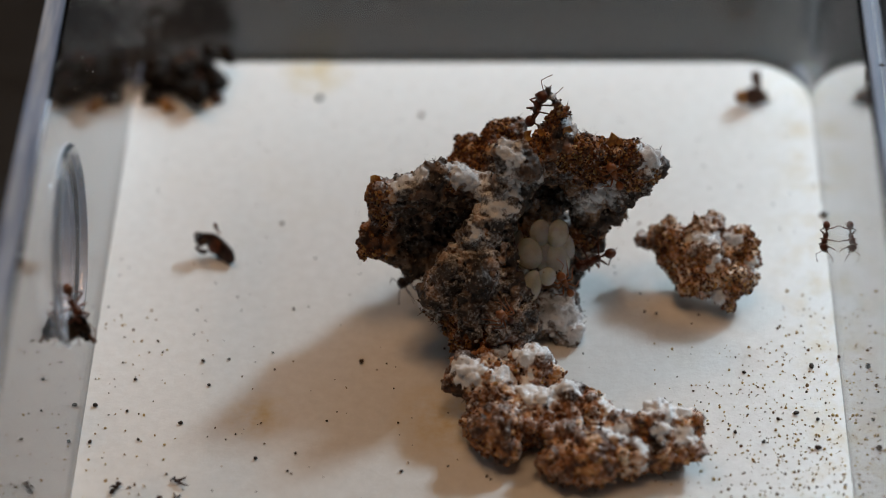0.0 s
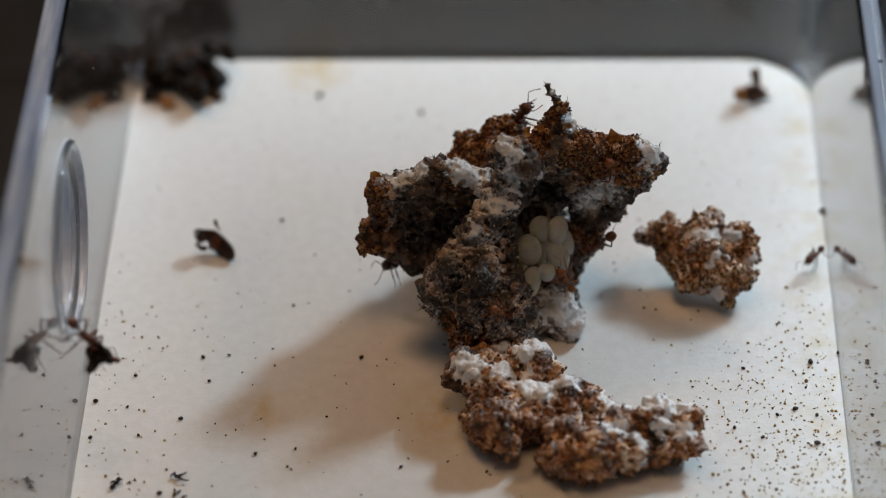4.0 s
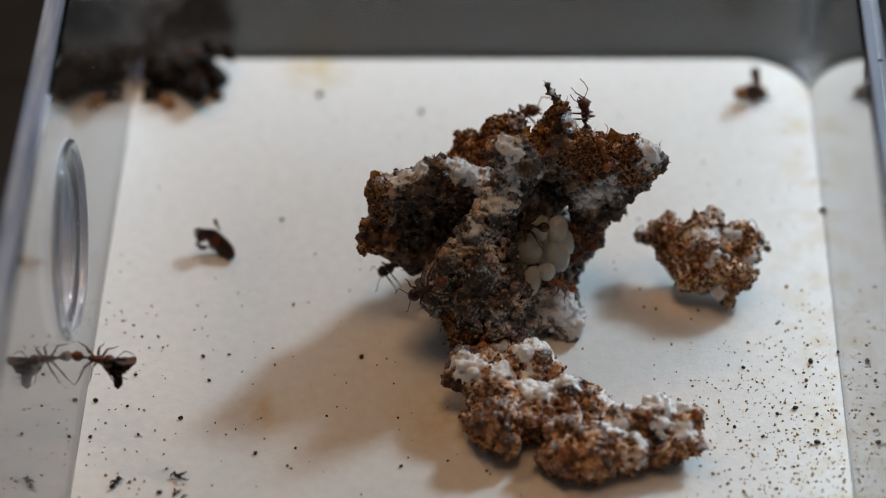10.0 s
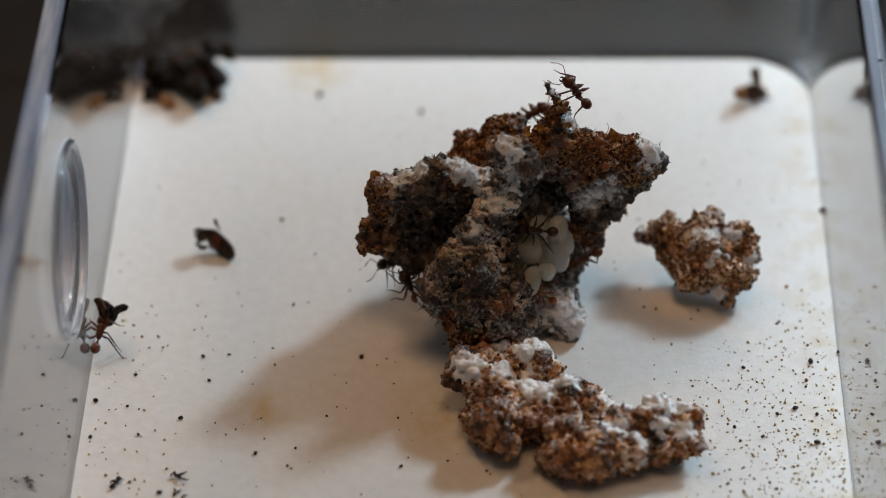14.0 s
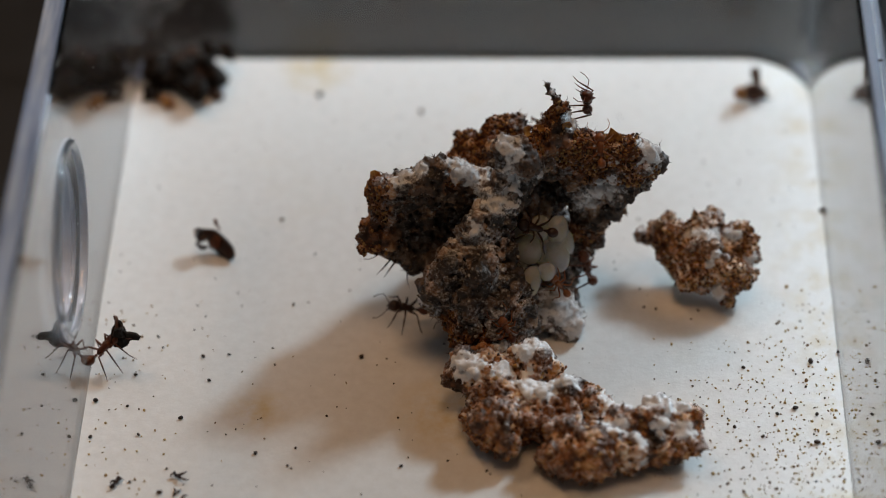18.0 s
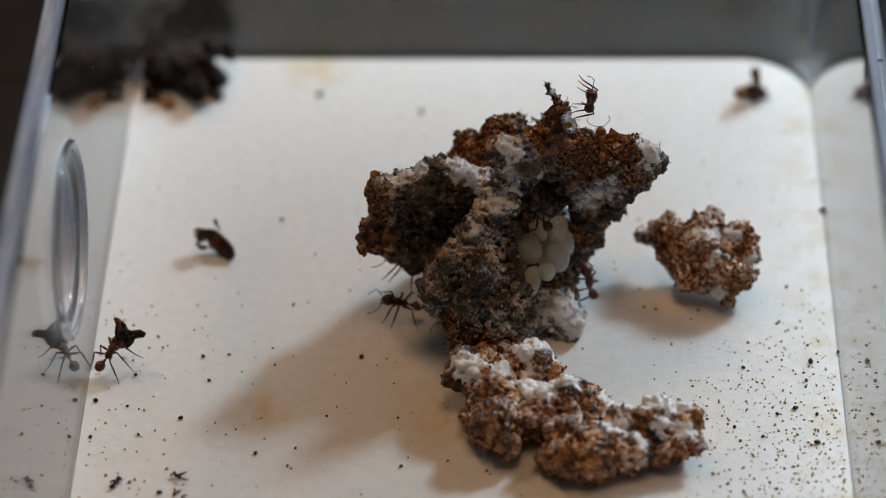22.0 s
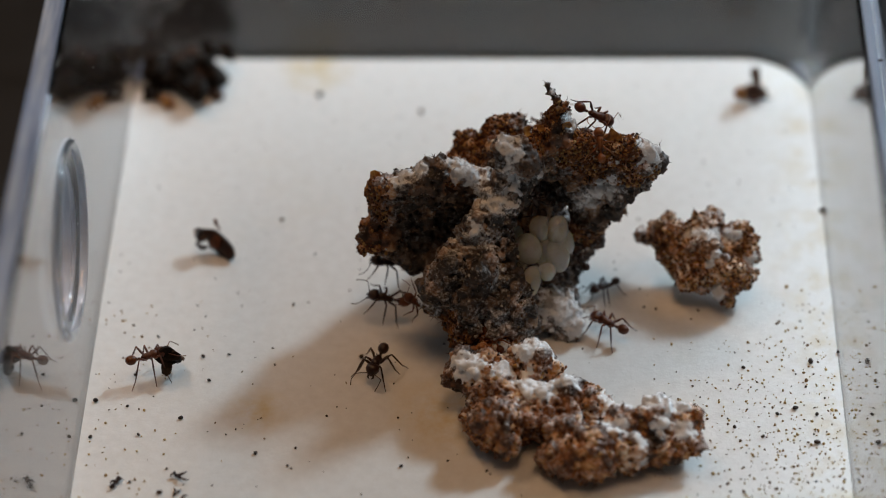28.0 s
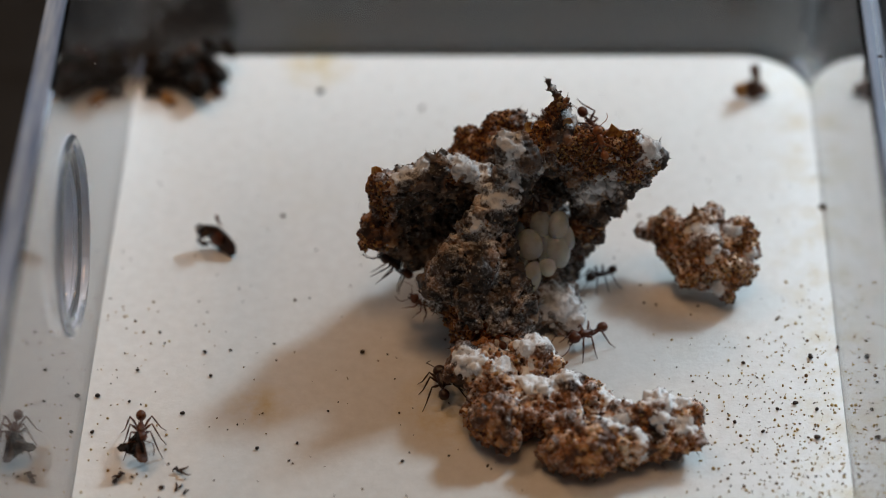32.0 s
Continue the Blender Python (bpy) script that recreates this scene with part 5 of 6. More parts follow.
def build_fungus(name, label, blobs, seed, white, rusty, step, rough, grain, frosted, rust_level, tone_level, coat, legs=0, bloom=()):
    """A mass of chewed leaf bound by mould: one body of round grains, leaf crumbs on it, and white threads."""
    holder = thing(name, label, "fungus")
    g = np.random.default_rng(seed + 40)
    mass = Mass(blobs, seed, step, rough, crumbly=0.6)
    v, q = mass.skin(every=2)
    nv = normals_of(v, q)
    pick = spread_out(v, seed + 2, 1.3 * grain)
    size = grain * np.exp(g.normal(0, 0.36, len(pick)))
    size = np.where(v[pick, 2] > 21.0, 0.45 * size, size)
    # up leans to the desk lamp, so mould is painted whiter on lit faces
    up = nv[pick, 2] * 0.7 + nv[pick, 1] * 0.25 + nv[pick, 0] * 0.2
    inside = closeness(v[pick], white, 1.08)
    lit_cotton = inside * np.clip(0.78 + 0.6 * up, 0.3, 1.1) + g.normal(0, 1, len(pick)) * (0.08 + 0.22 * np.clip(1.5 * inside, 0, 1))
    lit_cotton = np.clip((lit_cotton - 0.33) * 4.0, 0, 1)
    seats = v[pick] + nv[pick] * (size * (g.uniform(-0.6, 0.45, len(pick)) + 0.2 * (lit_cotton > 0.6)))[:, None]
    mass.seat(np.concatenate([seats, size[:, None]], 1))
    v, q = mass.skin()
    nv = normals_of(v, q)
    owner = mass.at(mass.owner, v)
    held = owner >= 0
    tone_of = np.clip(g.beta(1.1, 1.9, len(pick)) + tone_level, 0, 1)
    tone = np.where(held, tone_of[owner], 0.2)
    # tip pales bulges and darkens hollows: crevice shade put into mould and tone
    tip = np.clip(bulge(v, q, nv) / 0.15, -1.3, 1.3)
    patchy = mass.at(mass.patchy, v)
    # the same lean to the lamp, for the bloom on each vertex
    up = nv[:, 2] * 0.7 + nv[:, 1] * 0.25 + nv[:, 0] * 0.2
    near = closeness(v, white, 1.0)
    mould_light = 0.34 * tip + 0.16 * up + 0.55 * near * np.clip(0.35 + up, 0, 1) + 0.24 * patchy + 0.34 * closeness(v, bloom, 1.0) + frosted
    mould_light = np.maximum(mould_light, soften(np.where(held, lit_cotton[owner], 0), q, 2) * (0.82 + 0.5 * tip))
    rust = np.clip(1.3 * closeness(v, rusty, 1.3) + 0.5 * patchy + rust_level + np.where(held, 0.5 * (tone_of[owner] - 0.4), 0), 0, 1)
    grown("body", v, q, {"mould": mould_light, "rust": soften(rust, q, 2), "tone": soften(0.75 * tone + 0.16 * patchy + 0.06, q, 1) + 0.12 * tip}, holder, "crumbly dark brown leaf mulch")
    pale = np.flatnonzero(mould_light > 0.62)
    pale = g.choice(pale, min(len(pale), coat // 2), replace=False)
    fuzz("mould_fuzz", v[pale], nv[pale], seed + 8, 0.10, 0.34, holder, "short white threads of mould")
    bare = np.flatnonzero((mould_light < 0.5) & (tip > -0.2))
    red = bare[rust[bare] > 0.75]
    brown = g.choice(bare, min(len(bare), coat // 3), replace=False)
    red = g.choice(red, min(len(red), coat // 2), replace=False)
    crumbs("crumb_coat", v[brown], nv[brown], np.exp(g.uniform(-3.0, -1.7, len(brown))), MULCH, holder, "tiny dark brown leaf crumbs", seed + 5)
    crumbs("amber_coat", v[red], nv[red], np.exp(g.uniform(-2.8, -1.5, len(red))), AMBER_CRUMB, holder, "translucent amber and rusty crumbs", seed + 7)
    if legs:
        edge = np.flatnonzero((tip > 0.5) & (np.abs(nv[:, 1]) < 0.75))
        edge = g.choice(edge, min(len(edge), legs), replace=False)
        fuzz("leaf_fibre", v[edge], nv[edge], seed + 9, 0.25, 0.7, holder, "thin dark fibres that stick out of the rim", LEAF_BROWN, 0.04)
    return holder


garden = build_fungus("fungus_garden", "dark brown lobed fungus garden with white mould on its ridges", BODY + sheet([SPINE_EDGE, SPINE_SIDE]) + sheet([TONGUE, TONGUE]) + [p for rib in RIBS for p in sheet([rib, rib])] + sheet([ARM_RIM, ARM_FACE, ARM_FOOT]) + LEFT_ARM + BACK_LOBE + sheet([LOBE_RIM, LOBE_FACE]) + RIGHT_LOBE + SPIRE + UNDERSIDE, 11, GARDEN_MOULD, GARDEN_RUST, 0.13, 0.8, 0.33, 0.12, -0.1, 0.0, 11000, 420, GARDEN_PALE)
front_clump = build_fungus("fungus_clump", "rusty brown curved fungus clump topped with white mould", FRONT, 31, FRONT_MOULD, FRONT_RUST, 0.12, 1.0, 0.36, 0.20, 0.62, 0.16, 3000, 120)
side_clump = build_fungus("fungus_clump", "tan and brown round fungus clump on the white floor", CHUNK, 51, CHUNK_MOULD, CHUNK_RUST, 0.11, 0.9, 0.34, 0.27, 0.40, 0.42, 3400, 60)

# ---- brood ----
for x, y, z, a, b, lean in BROOD_PLACES:
    bm = bmesh.new()
    egg(bm, (0, 0, 0), (a * MM, a * MM, b * MM), None, 20, 14)
    for p in bm.verts:
        p.co.x += 0.12 * MM * (p.co.z / (b * MM)) ** 2
        p.co *= 1 + 0.03 * noise.noise(p.co * 900 + Vector((x, y, z)))
    grub = tagged(new("ant_pupa", mesh_of("ant_pupa", bm, BROOD)), "glossy cream white ant pupa lying in the fungus hollow", "pupa", "brood in the hollow")
    grub.matrix_world = pose(x * MM, y * MM, z * MM, -30, lean, 0)


# ---- ants ----
def build_ant(name, label, scale, body, tail, seed, spread=1.0, stance=1.0):
    """A leafcutter worker; x forward, z up, the origin in its waist, the feet a little more than one unit below."""
    r = random.Random(seed)
    u = scale * MM
    ant = thing(name, label, "ant", group="leafcutter ants")
    bm = bmesh.new()
    egg(bm, (0, 0, 0), (0.56 * u, 0.54 * u, 0.47 * u), None, 16, 10)
    for p in bm.verts:
        back = max(0.0, -p.co.x / (0.5 * u))
        p.co.x += 0.20 * u * back * (abs(p.co.y) / (0.47 * u)) * -1 + 0.10 * u * back
        p.co.y *= 1 - 0.30 * max(0.0, p.co.x / (0.5 * u))
    head = part("head", bm, body, ant, "heart-shaped reddish brown head")
    head.matrix_basis = pose(1.2 * u, 0, 0.12 * u, 0, 28, 0)
    for s in (-1, 1):
        bm = bmesh.new()
        egg(bm, (0.12 * u, s * 0.37 * u, 0.14 * u), (0.07 * u, 0.05 * u, 0.07 * u), None, 8, 6)
        part("eye", bm, CHITIN_DARK, head, "small black eye")
        bm = bmesh.new()
        tube(bm, [(0.42 * u, s * 0.20 * u, -0.08 * u), (0.62 * u, s * 0.22 * u, -0.13 * u), (0.74 * u, s * 0.08 * u, -0.16 * u)], [0.09 * u, 0.075 * u, 0.03 * u])
        part("mandible", bm, CHITIN_DARK, head, "dark toothed mandible")
        bm = bmesh.new()
        k = r.uniform(-0.15, 0.15)
        tube(bm, [(0, 0, 0), (0.25 * u, s * 0.5 * u, 0.22 * u), (0.45 * u, s * 0.85 * u, 0.33 * u), (0.95 * u, s * (0.95 + k) * u, 0.22 * u), (1.45 * u, s * (0.85 + k) * u, 0.12 * u)], [0.045 * u, 0.036 * u, 0.04 * u, 0.034 * u, 0.042 * u], 5)
        feeler = part("antenna", bm, body, head, "thin elbowed antenna")
        feeler.location = (0.34 * u, s * 0.17 * u, 0.10 * u)
    bm = bmesh.new()
    tube(bm, [(0.86 * u, 0, 0.12 * u), (0.66 * u, 0, 0.16 * u), (0.38 * u, 0, 0.18 * u), (0.12 * u, 0, 0.05 * u), (-0.2 * u, 0, 0.08 * u), (-0.48 * u, 0, 0.0), (-0.62 * u, 0, -0.05 * u)], [0.14 * u, 0.33 * u, 0.38 * u, 0.29 * u, 0.31 * u, 0.22 * u, 0.10 * u], 10)
    for s in (-1, 1):
        for x, z, h in ((0.5, 0.38, 0.2), (0.22, 0.24, 0.14), (-0.38, 0.2, 0.24)):
            tube(bm, [(x * u, s * 0.14 * u, z * u), ((x - 0.10) * u, s * 0.2 * u, (z + h) * u)], [0.055 * u, 0.008 * u], 5)
    part("thorax", bm, body, ant, "spiny reddish brown thorax")
    bm = bmesh.new()
    egg(bm, (-0.78 * u, 0, 0.0), (0.13 * u, 0.12 * u, 0.16 * u), None, 8, 6)
    egg(bm, (-1.0 * u, 0, 0.02 * u), (0.15 * u, 0.18 * u, 0.16 * u), None, 8, 6)
    part("petiole", bm, body, ant, "two-knobbed narrow waist")
    bm = bmesh.new()
    egg(bm, (-1.46 * u, 0, 0.06 * u), (0.50 * u, 0.43 * u, 0.42 * u), None, 16, 12)
    part("gaster", bm, tail, ant, "round glossy abdomen")
    for s in (-1, 1):
        for x, ahead, reach, ph in ((0.48, 0.95, 1.35, 0), (0.12, 0.05, 1.6, 1), (-0.26, -1.2, 1.55, 0)):
            k = spread * r.uniform(0.9, 1.1)
            a = ahead + r.uniform(-0.2, 0.2)
            bm = bmesh.new()
            knee = Vector((a * 0.45, s * reach * 0.45 * k, r.uniform(0.35, 0.6)))
            ankle = Vector((a * 0.85, s * reach * 0.82 * k, -0.78 * stance))
            toe = Vector((a * 1.15, s * reach * 1.05 * k, -1.22 * stance))
            pts = [Vector((0, 0, 0)), Vector((0.03, s * 0.12, -0.04)), knee * 0.55 + Vector((0, 0, -0.02)), knee, knee.lerp(ankle, 0.45), ankle, ankle.lerp(toe, 0.5), toe]
            tube(bm, [p * u for p in pts], [0.11 * u, 0.09 * u, 0.115 * u, 0.065 * u, 0.08 * u, 0.048 * u, 0.038 * u, 0.028 * u], 6)
            leg = part("leg", bm, body, ant, "thin jointed leg")
            leg.location = (x * u, s * 0.18 * u, -0.02 * u)
    return ant


def stand(x, y, z, fx, fy, fz, ux, uy, uz):
    """The pose of an ant in its waist, from its forward and upward directions; millimetres."""
    f = Vector((fx, fy, fz)).normalized()
    s = Vector((ux, uy, uz)).cross(f).normalized()
    u = f.cross(s)
    m = Matrix((f, s, u)).transposed().to_4x4()
    m.translation = Vector((x, y, z)) * MM + f * 0.12 * MM
    return m


def leaf_piece(bm, u, outline, bend, thick):
    """A cut, wrinkled piece of leaf, from an outline of angles and radii."""
    top, low = [], []
    n = len(outline)
    for side, line in ((1, top), (-1, low)):
        c = bm.verts.new((0, 0, side * thick * u))
        rings = []
        for f in (0.5, 1.0):
            ring = []
            for i, rad in enumerate(outline):
                t = i * math.tau / n
                x, y = rad * f * math.cos(t), rad * f * math.sin(t)
                z = bend * x * x + 0.10 * noise.noise(Vector((x * 3, y * 3, bend * 9))) + side * thick
                ring.append(bm.verts.new((x * u, y * u, z * u)))
            rings.append(ring)
        line.append(rings[1])
        for i in range(n):
            j = (i + 1) % n
            a = [c, rings[0][i], rings[0][j]]
            b = [rings[0][i], rings[1][i], rings[1][j], rings[0][j]]
            bm.faces.new(a if side > 0 else a[::-1])
            bm.faces.new(b if side > 0 else b[::-1])
    for i in range(n):
        j = (i + 1) % n
        bm.faces.new((low[0][i], low[0][j], top[0][j], top[0][i]))


# amber flakes that stick out of the garden's rim
flake_shapes = random.Random(5)
for x, y, z, rx, ry, rz, s in AMBER_FLAKES:
    bm = bmesh.new()
    leaf_piece(bm, 0.33 * s * MM, [flake_shapes.uniform(0.35, 1.25) for _ in range(8)], 0.5, 0.12)
    flake = part("flake", bm, AMBER, garden, "translucent amber leaf flake", False)
    flake.matrix_basis = pose(x * MM, y * MM, z * MM, rx + 50, ry, rz)


def add_load(ant, u):
    """The dry leaf pieces that the carrier holds in its jaws."""
    def lobed(radius, depth, lobes, start):
        return [radius * (1 + depth * math.cos(lobes * i * math.tau / 18 + start)) for i in range(18)]

    for at, turn, outline, bend, mat, label in (
        ((1.75, -0.75, -0.15), (50, 30, -60), lobed(0.66, 0.42, 3, 0.0), 0.35, LEAF, "wrinkled dark dry leaf piece"),
        ((1.65, -0.25, 0.15), (60, -20, 30), lobed(0.58, 0.25, 2, 1.2), -0.4, LEAF, "dark curled leaf piece"),
        ((2.1, -0.5, 0.05), (-30, 40, 75), lobed(0.58, 0.35, 3, 2.0), 0.4, LEAF, "dark folded leaf piece"),
        ((2.35, 0.1, 0.25), (-40, 10, 15), lobed(0.5, 0.3, 2, 0.0), 0.3, LEAF_BROWN, "brown rolled leaf tip"),
    ):
        bm = bmesh.new()
        leaf_piece(bm, 1.38 * u, outline, bend, 0.08)
        piece = part("leaf_piece", bm, mat, ant, label, False)
        piece.matrix_basis = pose((at[0] + 0.1) * u, at[1] * u, at[2] * u, *turn)


ANTS = {}
for key, name, label, scale, body, tail, rows in (
    ("carrier", "ant", "reddish brown ant carrying dark dry leaf pieces in its jaws", 1.12, CHITIN, CHITIN_GASTER, CARRIER),
    ("spire", "ant", "dark red ant climbing the tip of the fungus", 1.15, CHITIN, CHITIN, SPIRE_ANT),
    ("top", "ant", "reddish brown ant reaching up at the fungus tip", 1.15, CHITIN, CHITIN, TOP_ANT),
    ("lobe", "ant", "amber brown ant among the rusty fungus crumbs", 0.9, CHITIN_AMBER, CHITIN_AMBER, LOBE_ANT),
    ("nurse", "ant", "dark long-legged ant standing over the white brood", 1.1, CHITIN_DARK, CHITIN_DARK, NURSE),
    ("amber_nurse", "ant", "small amber ant beside the white brood", 0.85, CHITIN_AMBER, CHITIN_AMBER, AMBER_NURSE),
    ("flank", "ant", "reddish ant leaving the fungus foot for the floor", 1.15, CHITIN, CHITIN, FLANK_ANT),
    ("brood", "ant", "small dark ant at the edge of the fungus hollow", 0.85, CHITIN_DARK, CHITIN_DARK, BROOD_ANT),
    ("floor", "ant", "small black ant on the floor behind the fungus", 0.9, CHITIN_DARK, CHITIN_DARK, FLOOR_ANT),
    ("arm", "ant", "dark red ant hanging below the fungus arm", 1.05, CHITIN_DARK, CHITIN, ARM_ANT),
    ("bump", "ant", "dark red ant on the pale fungus bump", 1.1, CHITIN_DARK, CHITIN, BUMP_ANT),
    ("second_bump", "ant", "dark ant half hidden at the fungus foot", 0.9, CHITIN, CHITIN_DARK, SECOND_BUMP_ANT),
    ("walker", "ant", "dark brown ant walking over the shaded floor", 1.2, CHITIN_DARK, CHITIN_DARK, FLOOR_WALKER),
    ("creeper", "ant", "amber ant creeping over the front of the fungus", 0.85, CHITIN_AMBER, CHITIN, CREEPER),
    ("wall", "ant", "brown ant coming down the clear wall", 0.8, CHITIN, CHITIN, WALL_ANT),
):
    ant = build_ant(name, label, scale, body, tail, len(ANTS) + 3, 0.75 if key in ("spire", "top") else 0.5 if key == "wall" else 1.0, 1.6 if key == "carrier" else 1.0)
    if key == "carrier":
        add_load(ant, scale * MM)
    ant.matrix_world = stand(*rows[0][1:])
    ANTS[key] = (ant, scale, rows)


# ---- dead ants, scraps and frass on the floor ----
def scrap(name, label, category, at, seed, size, mat, pieces=5, flat=0.6, strands=2):
    """A small heap of shreds that lies on the floor, each shred a part of it."""
    r = random.Random(seed)
    holder = thing(name, label, category, pose(at[0] * MM, at[1] * MM, 0, 0, 0, r.uniform(0, 360)))
    s = size * MM
    for i in range(pieces):
        bm = bmesh.new()
        radii = [s * r.uniform(0.14, 0.42) for _ in range(3)]
        c = Vector((r.gauss(0, 0.33), r.gauss(0, 0.33), abs(r.gauss(0, 0.25)) * flat)) * s
        e = egg(bm, c, radii, Euler((r.uniform(0, 3), r.uniform(0, 3), r.uniform(0, 3))).to_matrix().to_4x4(), 8, 6)
        for p in e:
            p.co += Vector((1, 1, 1)) * 0.16 * s * noise.noise(p.co * 1400)
        low = min(p.co.z for p in e)
        for p in e:
            p.co.z -= min(low, 0) if i else low
        part("fragment", bm, mat, holder)
    for i in range(strands):
        a = r.uniform(0, math.tau)
        bm = bmesh.new()
        tube(bm, [(0, 0, 0.15 * s), (0.5 * s * math.cos(a), 0.5 * s * math.sin(a), 0.3 * s), (0.9 * s * math.cos(a + 0.3), 0.9 * s * math.sin(a + 0.3), 0.05 * s)], [0.05 * s, 0.04 * s, 0.02 * s], 5)
        part("strand", bm, mat, holder)
    return holder


def crumb(at, seed, size, mat):
    """One lumpy crumb on the floor."""
    bm = bmesh.new()
    s = size * MM
    e = egg(bm, (0, 0, 0), (0.55 * s, 0.4 * s, 0.35 * s), None, 8, 6)
    for p in e:
        p.co *= 1 + 0.5 * noise.noise(p.co / s * 1.6 + Vector((seed, 0, 0)))
    low = min(p.co.z for p in e)
    for p in e:
        p.co.z -= low
    ob = tagged(new("crumb", mesh_of("crumb", bm, mat)), "dark crumb of waste on the white floor", "crumb", "crumbs on the floor")
    ob.matrix_world = pose(at[0] * MM, at[1] * MM, 0, 0, 0, seed * 47)
    return ob


CRUMB_PLACES = [(x, y, s) for x, y, s in zip(
    (-21.4, -31.7, -23.6, -16.4, -22.2, -19.8, -7.3, -15.4, -14.1, -16.0, -13.3, -2.7, 28.4, 32.9, 34.8, 34.7, 34.6, 37.5, -31.7, -27.3, -27.5, -3.1, 4.6, -3.6, -10.2, -13.4, -12.8, -19.3, -28.3, -28.7, 20.5, 24.5, 37.3, 29.7, 27.2, 31.2),
    (-19.2, -22.1, -24.4, -29.0, -15.9, -15.6, -15.9, -17.0, -8.4, 4.3, 24.6, 21.8, -17.2, -22.8, -23.6, -16.4, -27.4, -15.1, -26.9, -26.6, -32.8, -30.6, -31.2, -24.2, -24.0, -30.6, -28.3, -26.5, -18.5, -22.8, -8.9, -9.1, 5.8, -26.6, -25.3, -23.6),
    (0.35, 0.5, 0.45, 0.4, 0.4, 0.3, 0.5, 0.25, 0.3, 0.45, 0.7, 0.5, 0.4, 0.5, 0.4, 0.6, 0.6, 0.6, 0.4, 0.35, 0.3, 0.35, 0.3, 0.25, 0.25, 0.25, 0.3, 0.2, 0.35, 0.3, 0.3, 0.25, 0.6, 0.4, 0.4, 0.4))]

scrap("leaf_scrap", "dark brown heap of leaf scraps in the box corner", "leaf scraps", (-27.0, 26.0), 4, 3.6, LEAF, 14, 1.8, 0)
scrap("leaf_scrap", "blackish leaf scrap leaning in the box corner", "leaf scraps", (-25.0, 27.4), 9, 3.2, LEAF, 12, 1.5, 0)
scrap("leaf_scrap", "flat black leaf scraps covering the box corner", "leaf scraps", (-29.0, 27.4), 14, 4.0, LEAF, 14, 1.6, 0)
scrap("leaf_scrap", "black leaf scraps piled against the clear wall", "leaf scraps", (-30.6, 24.9), 15, 2.2, LEAF, 7, 0.8, 0)
scrap("leaf_scrap", "reddish brown leaf scraps heaped in the box corner", "leaf scraps", (-27.4, 27.2), 24, 2.6, LEAF_BROWN, 9, 1.5, 0)
scrap("leaf_scrap", "orange brown leaf scrap beside the dark heap", "leaf scrap", (-28.9, 23.0), 16, 1.5, AMBER, 5, 0.5)


def husk(name, label, category, at, pieces, strands, seed, grow=1.0):
    """A dry scrap of folded pieces and thin curled strands that lies on the floor; millimetres."""
    r = random.Random(seed)
    u = grow * MM
    holder = thing(name, label, category, pose(at[0] * MM, at[1] * MM, 0))
    for x, y, z, size, stretch, rx, ry, rz, mat in pieces:
        bm = bmesh.new()
        leaf_piece(bm, size * u, [r.uniform(0.75, 1.0) for _ in range(14)], 0.5, 0.13)
        for p in bm.verts:
            p.co.x *= stretch
        part("fragment", bm, mat, holder).matrix_basis = pose(x * u, y * u, z * u, rx, ry, rz)
    for x, y, z, length, turn, curl in strands:
        bm = bmesh.new()
        p, a = Vector((x, y, z)), radians(turn)
        line = [p.copy()]
        for k in range(5):
            p += Vector((math.cos(a), math.sin(a), 0.25 if k < 2 else -0.2)) * length / 5
            p.z = max(p.z, 0.06)
            a += radians(curl)
            line.append(p.copy())
        tube(bm, [q * u for q in line], [w * u for w in (0.10, 0.13, 0.10, 0.09, 0.07, 0.03)], 6)
        part("strand", bm, CHITIN_DARK, holder)
    return holder


husk("leaf_scrap", "rusty brown curled leaf scrap standing on the floor", "leaf scrap", (31.3, 23.8),
     [(0.2, 0.2, 1.9, 0.62, 1.9, 0, 80, 30, LEAF_BROWN), (0.1, 0.1, 0.7, 0.85, 1.3, 60, 20, 30, LEAF_BROWN), (-0.7, 0.0, 0.7, 0.6, 1.1, 75, 0, -20, AMBER)], [(0.4, 0, 0.3, 1.2, -30, 15)], 5, 1.4)
husk("leaf_scrap", "blackish leaf scrap standing upright beside the heap", "leaf scrap", (-24.2, 24.4),
     [(0.0, 0.0, 1.7, 0.85, 2.0, 20, 88, 40, LEAF), (-0.5, 0.3, 1.3, 0.8, 1.7, 50, 80, 110, LEAF), (0.2, -0.4, 0.6, 0.7, 1.2, 60, 20, 30, LEAF_BROWN)], [], 6, 1.1)
husk("dead_ant", "dried curled up dead ant husk on the white floor", "dead ant", (-22.0, -0.4),
     [(0.25, -0.1, 0.75, 0.75, 2.1, 70, 25, -40, CHITIN_DARK), (-0.2, 0.1, 0.9, 0.6, 1.5, 60, 35, -55, CHITIN), (0.0, 0.35, 1.9, 0.3, 2.4, 20, 70, 60, CHITIN), (-1.0, 0.2, 1.1, 0.42, 1.2, 30, 10, 20, CHITIN_DARK)],
     [(-0.9, 0.3, 1.3, 1.3, 190, 40), (-0.9, 0.0, 0.9, 1.4, 215, 35), (-0.6, -0.3, 0.6, 1.3, 200, -30), (-1.0, 0.3, 1.4, 0.8, 120, 40)], 12, 1.5)
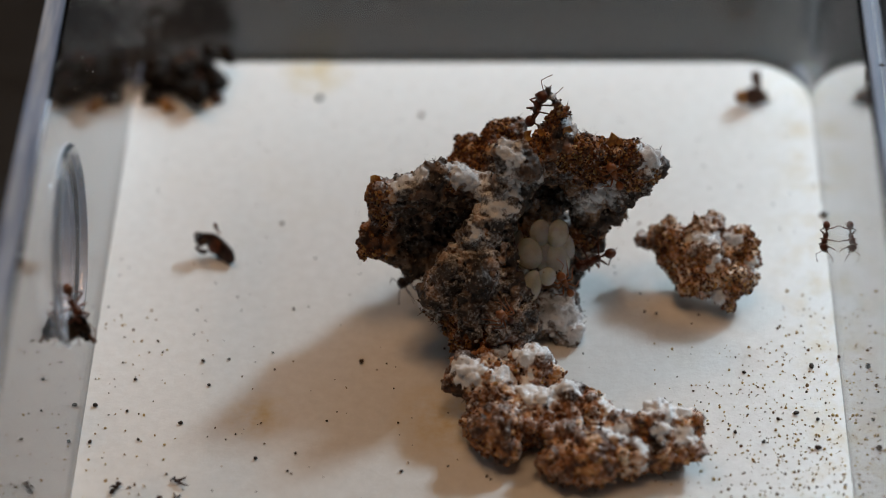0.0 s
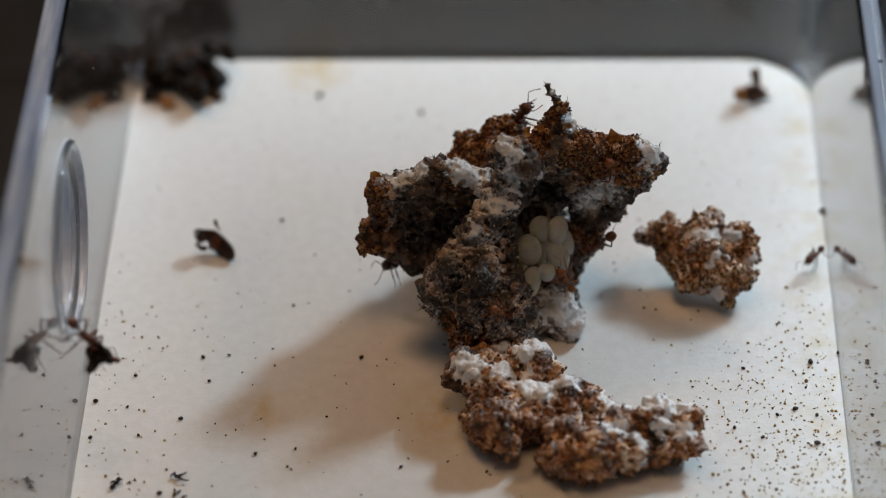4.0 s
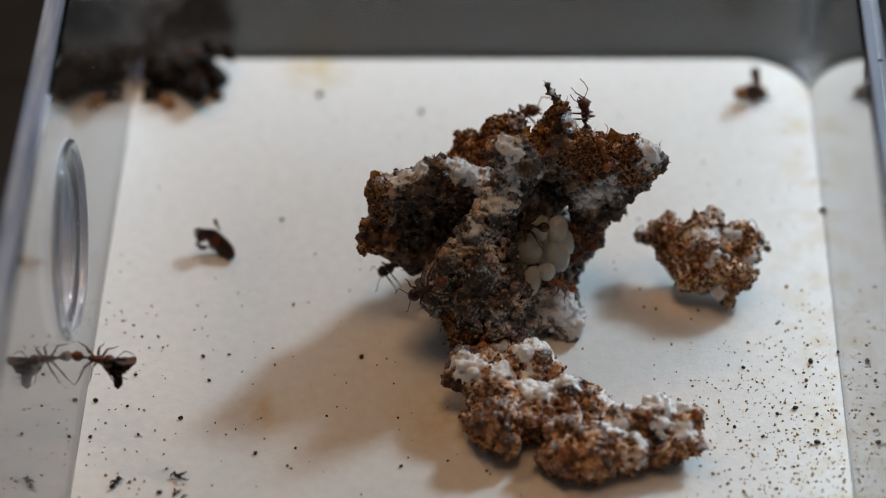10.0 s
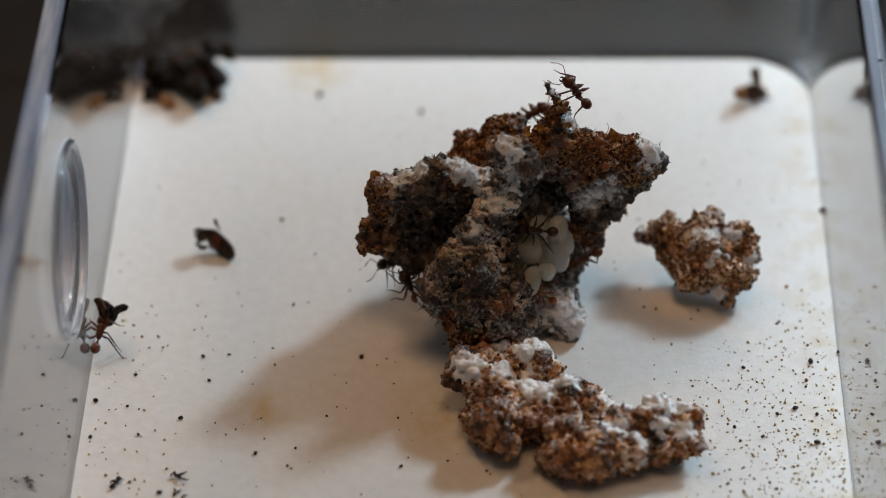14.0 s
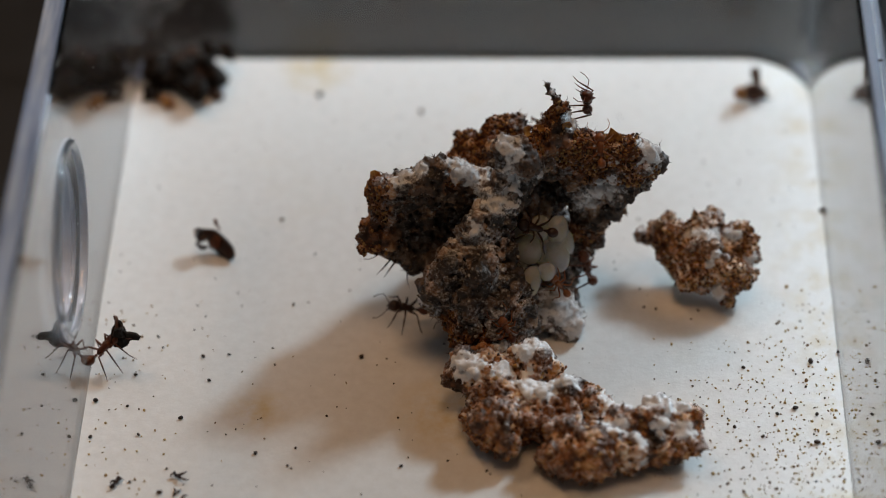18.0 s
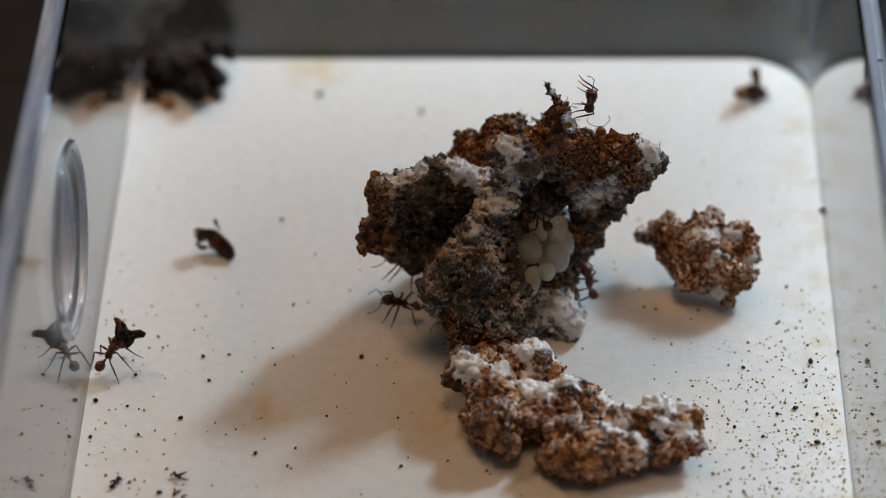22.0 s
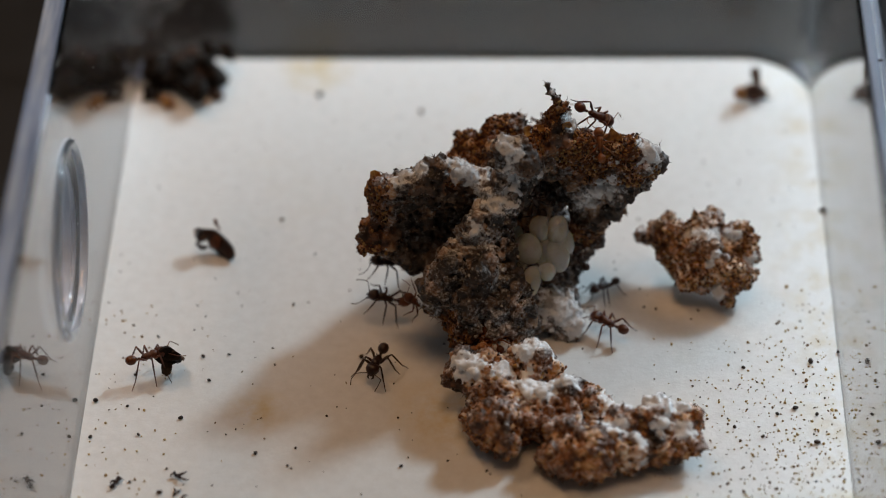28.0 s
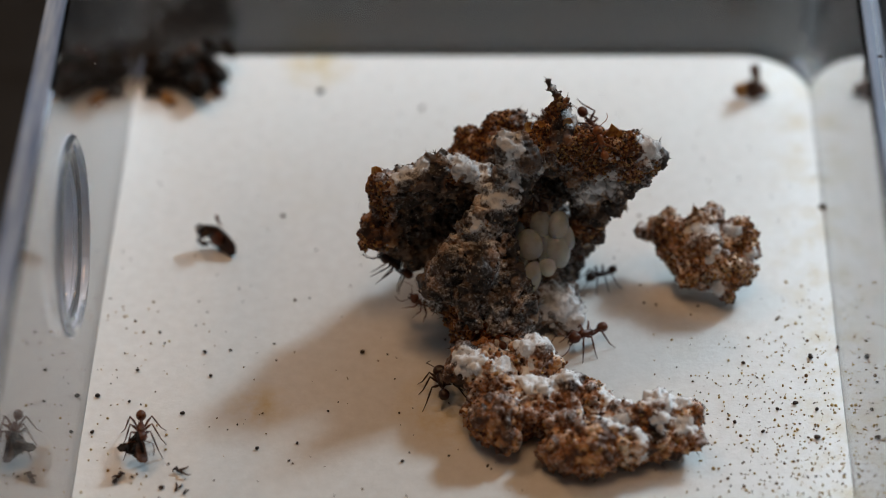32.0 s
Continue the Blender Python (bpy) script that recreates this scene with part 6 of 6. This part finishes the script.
husk("dead_ant", "small black dead ant on the white floor", "dead ant", (-28.7, -33.0),
     [(0.0, 0.0, 0.25, 0.22, 1.6, 20, 0, 60, CHITIN_DARK), (0.12, 0.5, 0.25, 0.2, 1.3, 10, 0, 80, CHITIN_DARK), (-0.25, -0.6, 0.2, 0.2, 1.8, 0, 0, 40, CHITIN_DARK)],
     [(0, 0, 0.3, 0.8, 20, 20), (0, 0.3, 0.3, 0.7, 40, -20), (0, 0, 0.3, 0.7, 150, 25), (-0.1, -0.3, 0.3, 0.7, 200, 20)], 21)
husk("dead_ant", "black dead ant in pieces on the floor", "dead ant", (-23.2, -32.2),
     [(0.0, 0.1, 0.25, 0.2, 2.2, 30, 0, 20, CHITIN_DARK), (-0.3, 0.2, 0.35, 0.22, 1.4, 50, 0, 100, CHITIN_DARK)],
     [(0, 0, 0.3, 1.3, -60, 18), (0.1, 0.1, 0.3, 0.9, 10, 15), (-0.2, 0.2, 0.3, 0.7, 160, 30)], 23)
husk("dead_ant", "thin black legs of a dead ant", "dead ant", (-23.1, -34.2),
     [(-1.6, 0.0, 0.15, 0.24, 1.3, 20, 0, 10, CHITIN_DARK)], [(-0.3, -0.4, 0.1, 1.2, 70, 12), (0.5, -0.8, 0.1, 0.8, 90, -20), (0.0, 0.0, 0.15, 0.6, 40, 10)], 25)


def frass(name, label, seed, places, low, high, mat):
    points = np.array(places)
    k = len(points)
    g = np.random.default_rng(seed)
    sizes = np.exp(g.uniform(math.log(low), math.log(high), k))
    up = np.tile((0.0, 0.0, 1.0), (k, 1))
    base = np.concatenate([points, np.zeros((k, 1))], 1)
    ob = crumbs(name, base, up, sizes, mat, None, label, seed, 0.5)
    return tagged(ob, category="crumbs")


g = np.random.default_rng(3)
frass("frass_crumbs", "tiny dark crumbs scattered over the white floor", 41, np.stack([g.uniform(-32, 36.8, 330), g.uniform(-45, 28, 330)], 1), 0.05, 0.14, FRASS)
drift = np.stack([36.9 - np.abs(g.normal(0, 8.0, 860)), g.normal(-28, 10, 860)], 1)
drift = drift[(drift[:, 1] < 8) & (drift[:, 0] > 12) & ((drift[:, 1] < -13) | (drift[:, 0] > 31))]
frass("frass_crumbs", "yellow brown crumbs gathered along the clear wall", 43, drift, 0.045, 0.165, YELLOW)
wall_side = np.stack([-32.2 + np.abs(g.normal(0, 4.5, 90)), g.uniform(-42, -8, 90)], 1)
frass("frass_crumbs", "dark crumbs along the wall with the port", 45, wall_side, 0.06, 0.17, YELLOW)

# dust on the inner faces of the clear walls
k = 46
spots = np.concatenate([np.stack([np.full(k, XL / MM + 0.02), g.uniform(-45, 24, k), g.uniform(2, 34, k)], 1), np.stack([g.uniform(-24, 30, k), np.full(k, YB / MM - 0.02), g.uniform(1, 16, k)], 1)])
face = np.concatenate([np.tile((1.0, 0.0, 0.0), (k, 1)), np.tile((0.0, -1.0, 0.0), (k, 1))])
crumbs("dust_coat", spots, face, np.exp(g.uniform(-3.6, -2.2, 2 * k)), MOULD, plastic_box, "pale dust specks on the clear walls", 71, 0.0)

for i, (x, y, s) in enumerate(CRUMB_PLACES):
    crumb((x, y), 60 + i, s, FRASS)


# ---- what moves ----
# how the carrier holds its load: seconds, roll, pitch, yaw
LOAD_HELD = [(0.0, 0, 0, 0), (11.0, 0, 0, 0), (12.0, 0, -40, 15), (24.0, 0, -40, 15), (25.0, 0, -5, 0), (28.0, 0, 48, -18), (32.0, 0, 42, -10)]


def paced(rows, t):
    """The place at t, straight between the rows, in millimetres."""
    for a, b in zip(rows, rows[1:]):
        if a[0] <= t <= b[0]:
            f = (t - a[0]) / (b[0] - a[0])
            return Vector(a[1:4]).lerp(Vector(b[1:4]), f)
    return Vector(rows[-1][1:4])


def motions():
    for key, (ant, scale, rows) in ANTS.items():
        walk(ant, [(row[0], stand(*row[1:])) for row in rows])
        r = random.Random(len(key))
        legs = [o for o in ant.children if o.name.startswith("leg")]
        times = [0.0]
        phase = {0.0: (0.0, 0.0)}
        gone = 0.0
        for i in range(1, 129):
            t = i * 0.25
            step = (paced(rows, t) - paced(rows, t - 0.25)).length
            gone += step
            swing = min(18.0, step * 60)
            if swing > 2.0 or i % 8 == 0:
                times.append(t)
                phase[t] = (swing, gone * 3.6 / scale)
        for n, leg in enumerate(legs):
            home = leg.matrix_basis.copy()
            side = (n % 2 + n // 3) % 2
            walk(leg, [(t, home @ pose(0, 0, 0, 0, 0, phase[t][0] * math.sin(phase[t][1] + math.pi * side) + 1.5 * math.sin(t * 1.7 + n))) for t in times])
        for o in [c for c in ant.children if c.name.startswith("leaf_piece")]:
            home, jaws = o.matrix_basis.copy(), pose(1.5 * scale * MM, 0, 0)
            walk(o, [(t, jaws @ pose(0, 0, 0, rx, ry, rz) @ jaws.inverted() @ home) for t, rx, ry, rz in LOAD_HELD])
        for o in [c for p in ant.children for c in p.children if c.name.startswith("antenna")]:
            home = o.matrix_basis.copy()
            walk(o, [(t, home @ pose(0, 0, 0, r.uniform(-8, 8), r.uniform(-18, 14), r.uniform(-16, 16))) for t in [i * 0.8 for i in range(41)]])


motions()
